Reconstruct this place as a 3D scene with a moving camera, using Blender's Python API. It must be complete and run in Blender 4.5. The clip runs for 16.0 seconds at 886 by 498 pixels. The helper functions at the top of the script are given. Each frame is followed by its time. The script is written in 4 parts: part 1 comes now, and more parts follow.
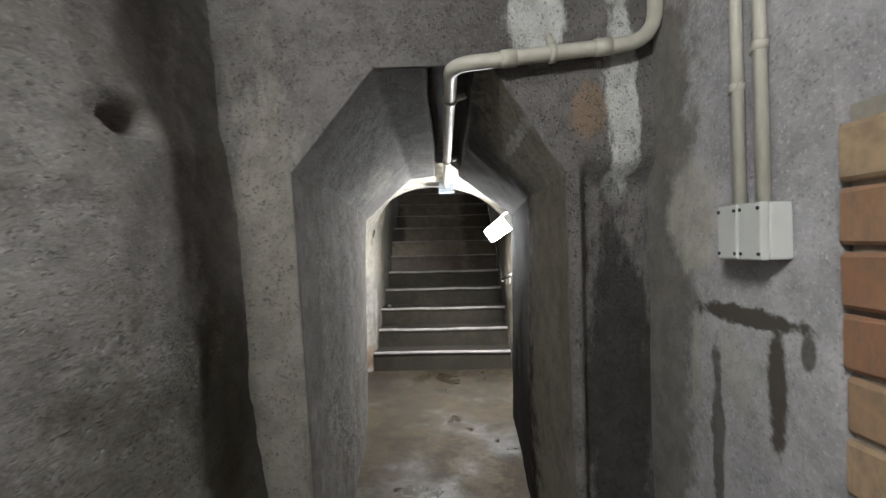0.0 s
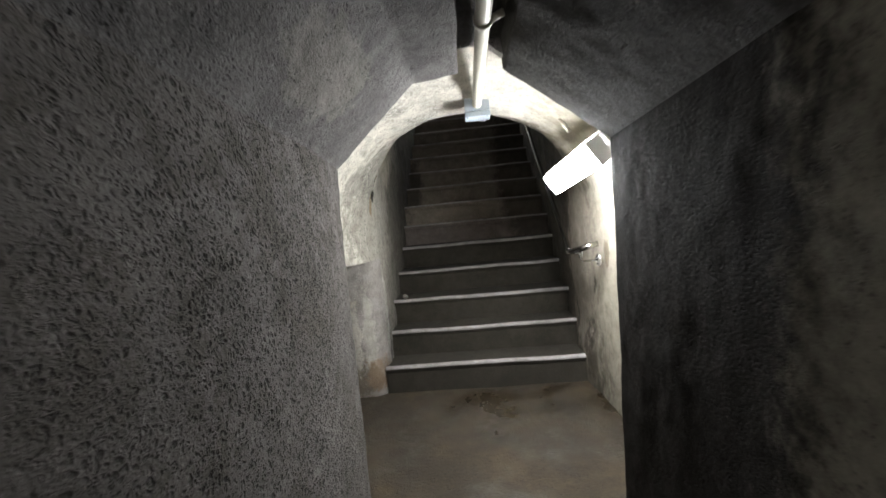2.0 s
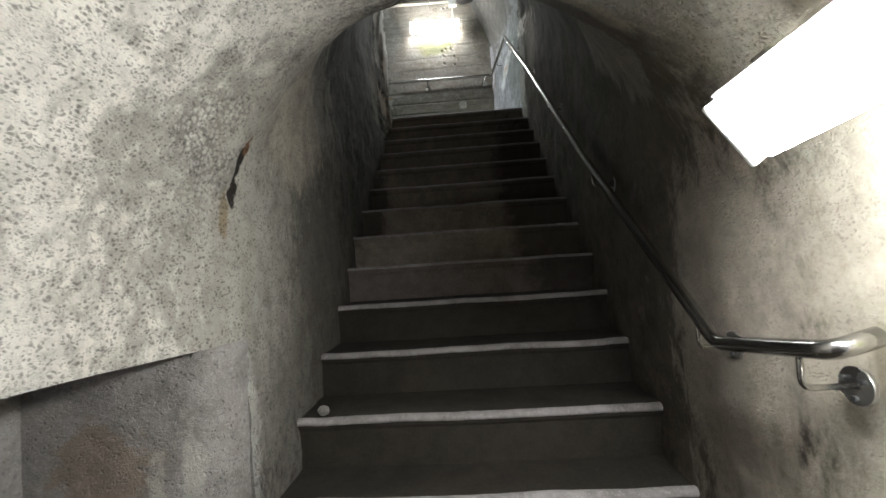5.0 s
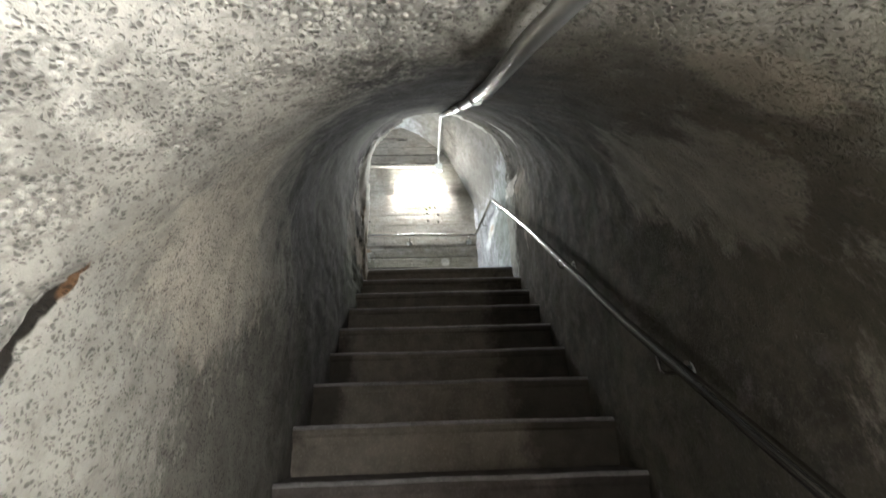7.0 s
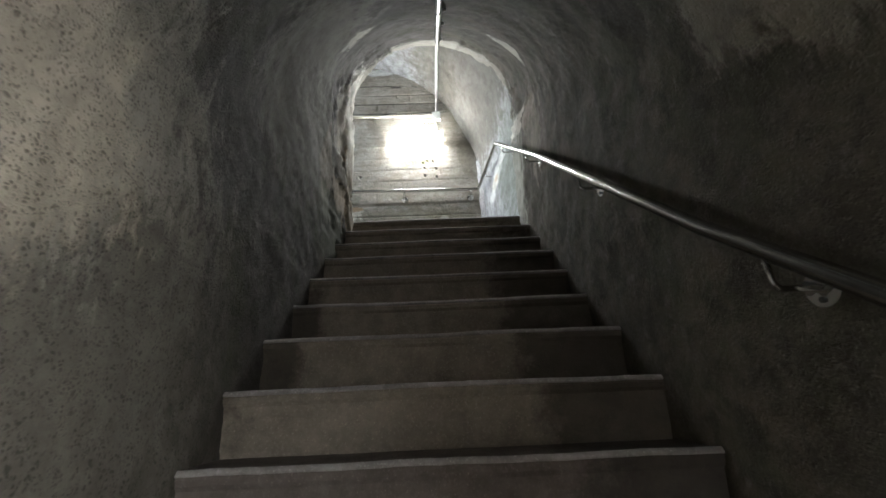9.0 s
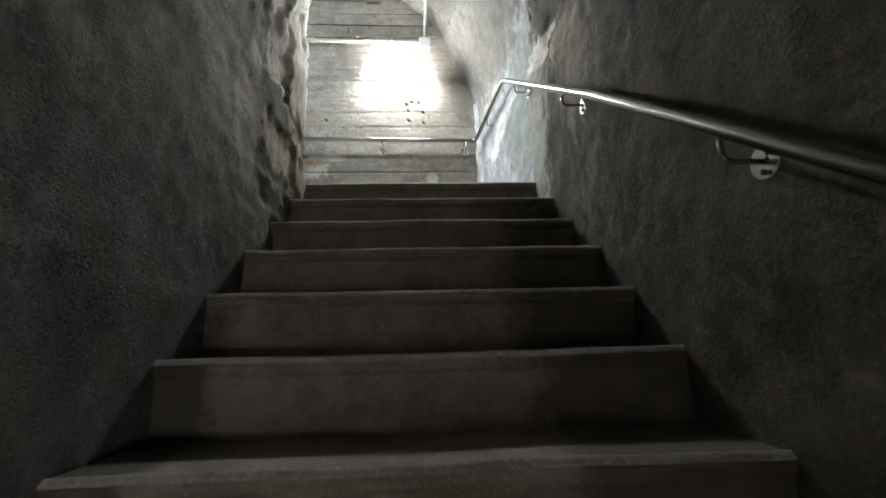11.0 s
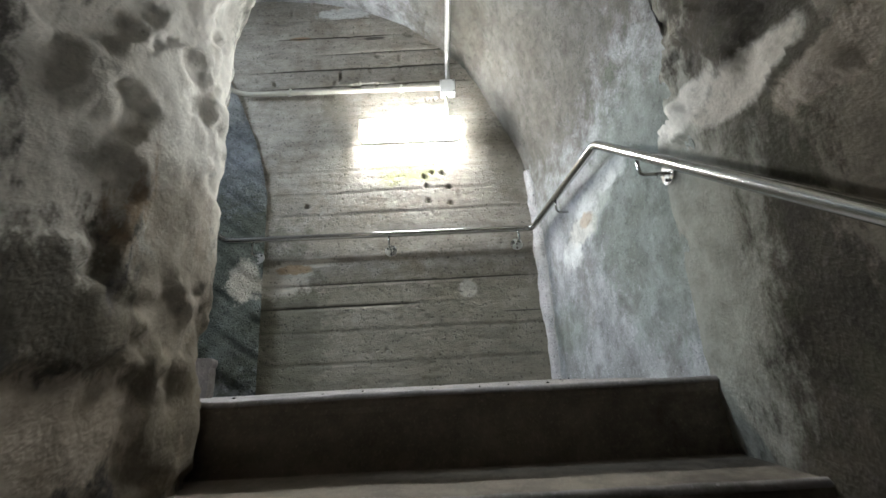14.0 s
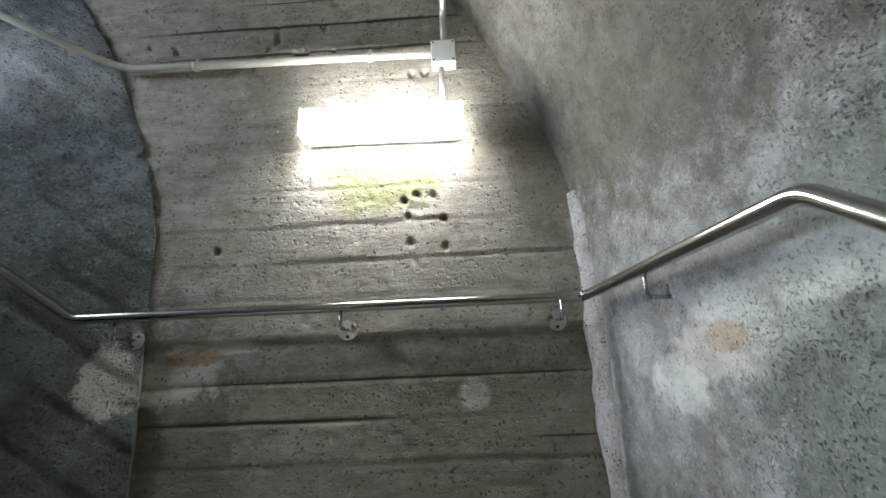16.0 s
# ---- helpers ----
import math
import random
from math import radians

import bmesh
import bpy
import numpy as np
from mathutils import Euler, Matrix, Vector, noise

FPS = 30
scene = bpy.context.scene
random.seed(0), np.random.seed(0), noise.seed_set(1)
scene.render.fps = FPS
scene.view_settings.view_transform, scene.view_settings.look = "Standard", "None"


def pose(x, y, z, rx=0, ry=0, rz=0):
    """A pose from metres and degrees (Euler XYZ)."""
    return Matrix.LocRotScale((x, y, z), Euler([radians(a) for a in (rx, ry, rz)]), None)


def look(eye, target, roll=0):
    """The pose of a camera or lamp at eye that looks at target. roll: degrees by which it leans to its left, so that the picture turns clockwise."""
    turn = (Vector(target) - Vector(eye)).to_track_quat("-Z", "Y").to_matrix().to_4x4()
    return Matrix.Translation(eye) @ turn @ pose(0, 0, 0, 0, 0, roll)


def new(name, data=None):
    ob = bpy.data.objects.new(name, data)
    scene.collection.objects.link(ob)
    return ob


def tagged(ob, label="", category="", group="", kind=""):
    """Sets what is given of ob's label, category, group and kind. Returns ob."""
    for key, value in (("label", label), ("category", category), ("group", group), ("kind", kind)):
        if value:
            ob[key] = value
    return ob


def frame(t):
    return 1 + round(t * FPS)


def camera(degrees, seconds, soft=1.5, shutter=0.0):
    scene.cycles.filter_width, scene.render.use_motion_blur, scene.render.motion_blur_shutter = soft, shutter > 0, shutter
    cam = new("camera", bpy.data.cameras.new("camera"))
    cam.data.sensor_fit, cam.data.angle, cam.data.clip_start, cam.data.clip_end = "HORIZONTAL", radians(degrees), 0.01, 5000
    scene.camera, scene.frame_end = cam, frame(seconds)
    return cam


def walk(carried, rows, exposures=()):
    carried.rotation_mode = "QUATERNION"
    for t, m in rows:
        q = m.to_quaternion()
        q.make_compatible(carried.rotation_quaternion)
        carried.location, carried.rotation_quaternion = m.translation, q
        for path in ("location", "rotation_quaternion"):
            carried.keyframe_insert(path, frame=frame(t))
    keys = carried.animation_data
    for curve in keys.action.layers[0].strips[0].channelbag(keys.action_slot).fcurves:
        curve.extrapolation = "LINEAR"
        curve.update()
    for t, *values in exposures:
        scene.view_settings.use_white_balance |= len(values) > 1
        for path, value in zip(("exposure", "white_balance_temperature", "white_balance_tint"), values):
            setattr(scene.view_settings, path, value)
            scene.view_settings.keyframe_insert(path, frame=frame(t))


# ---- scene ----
cam = camera(93.6, 16.0, soft=1.5, shutter=0.25)
PATH = [
    (0, (0.126, -4.196, 1.244), (0.098, -2.196, 1.235), -1.3),
    (0.5, (0.179, -3.87, 1.304), (0.159, -1.871, 1.27), -3.3),
    (1, (0.11, -3.493, 1.297), (0.036, -1.494, 1.327), -3.6),
    (1.5, (0.129, -3.158, 1.267), (0.034, -1.161, 1.249), -5.1),
    (2, (0.047, -2.81, 1.243), (-0.111, -0.823, 1.068), -5.5),
    (2.5, (-0.018, -2.484, 1.202), (0.086, -0.512, 0.882), -2.0),
    (3, (0.053, -2.122, 1.24), (0.057, -0.127, 1.111), -1.7),
    (5.5, (0.052, -0.924, 1.155), (-0.059, 1.072, 1.215), -3.8),
    (6, (0.064, -0.681, 1.167), (0.037, 1.315, 1.278), -4.1),
    (6.5, (-0.018, -0.526, 1.21), (0.022, 1.443, 1.556), -3.3),
    (7, (-0.044, -0.527, 1.331), (0.017, 1.319, 2.099), -1.9),
    (7.5, (-0.02, -0.522, 1.346), (0.028, 1.26, 2.253), -1.6),
    (8, (-0.019, -0.453, 1.332), (0.063, 1.369, 2.153), -1.7),
    (8.5, (0.066, -0.215, 1.269), (0.227, 1.699, 1.827), -2.0),
    (9, (0.042, 0.032, 1.288), (0.069, 1.915, 1.961), -2.5),
    (11.5, (0.033, 1.009, 1.908), (0.142, 2.964, 2.316), -1.4),
    (12, (-0.08, 1.184, 2.073), (-0.17, 3.117, 2.577), -0.2),
    (12.5, (-0.076, 1.304, 2.222), (-0.058, 3.215, 2.811), -0.3),
    (13, (-0.015, 1.541, 2.389), (-0.04, 3.427, 3.055), -2.7),
    (13.5, (-0.06, 1.767, 2.533), (-0.113, 3.658, 3.182), -2.3),
    (14, (0.012, 1.959, 2.691), (0.006, 3.868, 3.287), -3.0),
    (14.5, (0.021, 2.189, 2.834), (-0.048, 4.098, 3.424), -3.5),
    (15, (0.114, 2.403, 2.994), (0.137, 4.335, 3.51), -4.3),
    (15.5, (0.107, 2.62, 3.184), (-0.021, 4.553, 3.679), -2.7),
    (16, (0.105, 2.815, 3.34), (0.038, 4.754, 3.827), -2.6),
]
walk(cam, [(t, look(eye, aim, roll)) for t, eye, aim, roll in PATH],
     exposures=[(0.0, 0.15), (0.5, 0.0), (1.5, -0.15), (2.0, -0.6), (2.5, -0.9), (3.0, -1.0), (5.5, -0.9), (6.0, -0.3), (6.5, 0.05), (7.5, 0.0), (8.5, -0.05), (9.0, 0.0), (11.5, 0.3), (12.5, 0.05), (14.0, -0.35), (14.5, -0.45), (16.0, -1.0)])

# ---- light ----
world = bpy.data.worlds.new("sky")
scene.world = world
world.use_nodes = True
_sky = world.node_tree.nodes.new("ShaderNodeTexSky")
_sky.sky_type, _sky.sun_disc = "NISHITA", False
_sky.sun_elevation, _sky.sun_rotation = radians(40), radians(200)
world.node_tree.links.new(_sky.outputs[0], world.node_tree.nodes["Background"].inputs[0])
world.node_tree.nodes["Background"].inputs[1].default_value = 0.1
LOBBY_GLOW = 275.0      # the lamp at the foot of the stairs
LAMP_GLOW = 150.0        # diffusers of the batten lamps
HALL_GLOW = 135.0       # the stronger tube in the chamber
DAY_WATTS = 180.0        # sky light in the upper doorway


def area_lamp(name, m, width, height, watts, colour):
    data = bpy.data.lights.new(name, "AREA")
    data.shape, data.size, data.size_y, data.energy, data.color = "RECTANGLE", width, height, watts, colour
    ob = new(name, data)
    ob.matrix_world = m
    return ob


# ---- materials ----
class Nodes:
    """Short forms for building one node material."""

    def __init__(self, name):
        self.mat = bpy.data.materials.new(name)
        self.mat.use_nodes = True
        self.tree = self.mat.node_tree
        self.bsdf = self.tree.nodes["Principled BSDF"]
        self.pos = self.tree.nodes.new("ShaderNodeTexCoord").outputs["Object"]
        self.flow, self.ragged = None, None

    def put(self, socket, value):
        if isinstance(value, bpy.types.NodeSocket):
            self.tree.links.new(value, socket)
        elif isinstance(value, tuple) and len(value) == 3 and socket.type == "RGBA":
            socket.default_value = (*value, 1)
        else:
            socket.default_value = value

    def noise(self, scale, detail=4.0, rough=0.6, warp=0.0, vector=None):
        n = self.tree.nodes.new("ShaderNodeTexNoise")
        n.inputs["Scale"].default_value, n.inputs["Detail"].default_value = scale, detail
        n.inputs["Roughness"].default_value, n.inputs["Distortion"].default_value = rough, warp
        self.put(n.inputs["Vector"], vector or self.pos)
        return n.outputs["Fac"]

    def cells(self, scale, vector=None, feature="F1"):
        n = self.tree.nodes.new("ShaderNodeTexVoronoi")
        n.feature = feature
        n.inputs["Scale"].default_value = scale
        self.put(n.inputs["Vector"], vector or self.pos)
        return n.outputs["Distance"]

    def ramp(self, value, lo, hi, a=0.0, b=1.0):
        n = self.tree.nodes.new("ShaderNodeMapRange")
        n.interpolation_type = "SMOOTHSTEP"
        for k, v in zip(("Value", "From Min", "From Max", "To Min", "To Max"), (value, lo, hi, a, b)):
            self.put(n.inputs[k], v)
        return n.outputs[0]

    def math(self, op, a, b=0.0):
        n = self.tree.nodes.new("ShaderNodeMath")
        n.operation = op
        self.put(n.inputs[0], a), self.put(n.inputs[1], b)
        return n.outputs[0]

    def mix(self, fac, a, b):
        n = self.tree.nodes.new("ShaderNodeMix")
        n.data_type = "RGBA"
        self.put(n.inputs[0], fac), self.put(n.inputs[6], a), self.put(n.inputs[7], b)
        return n.outputs[2]

    def stretch(self, sx, sy, sz):
        n = self.tree.nodes.new("ShaderNodeMapping")
        n.inputs["Scale"].default_value = (sx, sy, sz)
        self.put(n.inputs["Vector"], self.pos)
        return n.outputs[0]

    def blob(self, centre, radii, ragged=0.5, soft=0.22, fine=13.0):
        """A ragged patch round a centre, 1 inside and 0 outside."""
        m = self.tree.nodes.new("ShaderNodeMapping")
        m.inputs["Location"].default_value = tuple(-c / r for c, r in zip(centre, radii))
        m.inputs["Scale"].default_value = tuple(1 / r for r in radii)
        self.put(m.inputs["Vector"], self.pos)
        n = self.tree.nodes.new("ShaderNodeVectorMath")
        n.operation = "LENGTH"
        self.put(n.inputs[0], m.outputs[0])
        if self.ragged is None:
            self.ragged = self.math("SUBTRACT", self.noise(fine, 8.0, 0.74, 0.15, self.flow), 0.5)
        wobble = self.math("MULTIPLY", self.ragged, 3.6 * ragged)
        return self.ramp(self.math("ADD", n.outputs["Value"], wobble), 1.0 + soft, 1.0 - soft)

    def bump(self, height, strength, distance, under=None):
        n = self.tree.nodes.new("ShaderNodeBump")
        n.inputs["Strength"].default_value, n.inputs["Distance"].default_value = strength, distance
        self.put(n.inputs["Height"], height)
        if under:
            self.put(n.inputs["Normal"], under)
        return n.outputs[0]

    def done(self, colour, rough, normal=None, metal=0.0, spec=0.5):
        self.put(self.bsdf.inputs["Base Color"], colour)
        self.put(self.bsdf.inputs["Roughness"], rough)
        self.put(self.bsdf.inputs["Metallic"], metal)
        self.put(self.bsdf.inputs["Specular IOR Level"], spec)
        if normal:
            self.put(self.bsdf.inputs["Normal"], normal)
        return self.mat


def concrete(name, light, dark, pits=0.0, pit_scale=60.0, relief=0.5, patches=(), pebbles=0.0, damp=0.0, grain=(1, 1, 1), second=None, flow=None, pit_area=None, blotch=0.0, spec=0.35, dense=0.0, moss=0.0):
    """Old cast concrete: cloudy colour, dark pits, coarse relief; patches are (centre, radii, colour, ragged, strength)."""
    g = Nodes(name)
    light, dark = (tuple(c * k for c, k in zip(v, (0.98, 1.0, 1.17))) for v in (light, dark))
    stretched = g.stretch(*grain)
    cloud = g.noise(2.2, 6.0, 0.62, 0.6)
    mottle = g.noise(11.0, 6.0, 0.68, vector=stretched)
    fine = g.noise(75.0, 4.0, 0.7, vector=stretched)
    col = g.mix(g.ramp(cloud, 0.32, 0.68), dark, light)
    if second:
        other = g.mix(g.ramp(cloud, 0.32, 0.68), second[1], second[0])
        split = g.tree.nodes.new("ShaderNodeSeparateXYZ")
        g.put(split.inputs[0], g.pos)
        col = g.mix(g.ramp(g.math("ADD", split.outputs[0], g.math("MULTIPLY", g.noise(4.0, 4.0), 0.5)), 0.05, 0.65), col, other)
    if flow:
        g.flow = g.stretch(*flow)
    col = g.mix(g.ramp(mottle, 0.36, 0.68, 0.0, 0.5), col, tuple(c * 0.5 for c in dark))
    col = g.mix(g.ramp(fine, 0.45, 0.75, 0.0, 0.35), col, tuple(min(1, c * 1.35) for c in light))
    if blotch:
        stain = g.noise(5.5, 8.0, 0.74, 0.15)
        col = g.mix(g.ramp(stain, 0.48, 0.60, 0.0, blotch), col, tuple(c * k for c, k in zip(dark, (0.55, 0.47, 0.34))))
        col = g.mix(g.ramp(g.noise(8.5, 8.0, 0.76, 0.1), 0.55, 0.68, 0.0, blotch), col, tuple(c * 1.7 for c in light))
    if moss:
        col = g.mix(g.ramp(g.noise(3.4, 8.0, 0.72), 0.47, 0.66, 0.0, moss), col, (0.062, 0.066, 0.036))
    crust = g.noise(28.0, 6.0, 0.78)
    col = g.mix(g.ramp(g.noise(150.0, 2.0, 0.6), 0.60, 0.76, 0.0, 0.4), col, tuple(min(1, c * 1.7) for c in light))
    heights = g.math("ADD", g.math("MULTIPLY", mottle, 0.7), g.math("MULTIPLY", fine, 0.35))
    for centre, radii, colour, ragged, strength in patches:
        m = g.math("MULTIPLY", g.blob(centre, radii, ragged), strength)
        if strength < 1:
            m = g.math("MULTIPLY", m, g.ramp(fine, 0.3, 0.7, 0.86, 1.0))
            colour = g.mix(g.ramp(mottle, 0.36, 0.68, 0.0, 0.8), colour, tuple(c * 0.66 for c in colour))
        col = g.mix(m, col, colour)
    col = g.mix(g.ramp(crust, 0.55, 0.73, 0.0, 0.30), col, tuple(c * 0.42 for c in dark))
    if pebbles:
        v = g.tree.nodes.new("ShaderNodeTexVoronoi")
        v.inputs["Scale"].default_value = 78.0
        g.put(v.inputs["Vector"], g.pos)
        grey = g.tree.nodes.new("ShaderNodeRGBToBW")
        g.put(grey.inputs[0], v.outputs["Color"])
        area = g.math("MULTIPLY", g.ramp(g.noise(3.0, 4.0, 0.6), 0.42, 0.58), g.math("MULTIPLY", g.blob((-0.5, -0.25, 1.75), (0.62, 0.6, 0.5), 0.3, 0.5), pebbles))
        stone = g.math("MULTIPLY", g.ramp(v.outputs["Distance"], 0.55, 0.1), area)
        tone = g.mix(g.ramp(grey.outputs[0], 0.25, 0.75), (0.24, 0.23, 0.22), (0.66, 0.63, 0.56))
        col = g.mix(g.math("MULTIPLY", area, g.ramp(v.outputs["Distance"], 0.42, 0.62)), col, tuple(c * 0.8 for c in dark))
        col = g.mix(g.math("MULTIPLY", stone, 0.5), col, tone)
        heights = g.math("ADD", heights, g.math("MULTIPLY", stone, 1.3))
    if pits:
        warped = g.tree.nodes.new("ShaderNodeVectorMath")
        warped.operation = "ADD"
        g.put(warped.inputs[0], g.pos)
        n = g.tree.nodes.new("ShaderNodeTexNoise")
        n.inputs["Scale"].default_value = 40.0
        scl = g.tree.nodes.new("ShaderNodeVectorMath")
        scl.operation = "SCALE"
        scl.inputs["Scale"].default_value = 0.022
        g.put(n.inputs["Vector"], g.pos)
        g.put(scl.inputs[0], n.outputs["Color"])
        g.put(warped.inputs[1], scl.outputs[0])
        pit = None
        for k, lo, hi, where in ((1.5, 0.36 + 0.1 * dense, 0.16 + 0.06 * dense, (26.0, 0.46 - 0.07 * dense, 0.56 - 0.05 * dense)), (2.6, 0.34 + 0.1 * dense, 0.12 + 0.06 * dense, (40.0, 0.48 - 0.07 * dense, 0.58 - 0.05 * dense)), (5.5, 0.36, 0.15, (9.0, 0.45, 0.65))):
            spot = g.math("MULTIPLY", g.ramp(g.cells(pit_scale * k, warped.outputs[0]), lo, hi), g.ramp(g.noise(*where[:1], 3.0), *where[1:]))
            pit = spot if pit is None else g.math("MAXIMUM", pit, spot)
        if pit_area:
            pit = g.math("MULTIPLY", pit, g.blob(*pit_area, 0.4, 0.5))
        col = g.mix(g.math("MULTIPLY", pit, pits), col, tuple(c * 0.2 for c in dark))
        heights = g.math("SUBTRACT", heights, g.math("MULTIPLY", pit, 1.6 * pits))
    wet = g.ramp(g.noise(1.6, 5.0, 0.62), 0.36, 0.72)
    rough = g.ramp(wet, 0.0, 1.0, 0.92, 0.92 - 0.5 * damp)
    col = g.mix(g.math("MULTIPLY", wet, 0.45 * damp), col, tuple(c * 0.35 for c in dark))
    return g.done(col, rough, g.bump(heights, relief, 0.02), spec=spec)


def plain(name, colour, rough, metal=0.0, wear=0.15, scale=30.0, bump=0.1):
    g = Nodes(name)
    n = g.noise(scale, 5.0, 0.6)
    big = g.noise(scale * 0.15, 3.0, 0.5)
    col = g.mix(g.ramp(n, 0.35, 0.7, 0, wear), colour, tuple(c * 0.55 for c in colour))
    col = g.mix(g.ramp(big, 0.4, 0.7, 0, wear), col, tuple(c * 0.7 for c in colour))
    return g.done(col, g.ramp(big, 0.3, 0.7, rough * 0.8, min(1, rough * 1.25)), g.bump(n, bump, 0.004), metal)


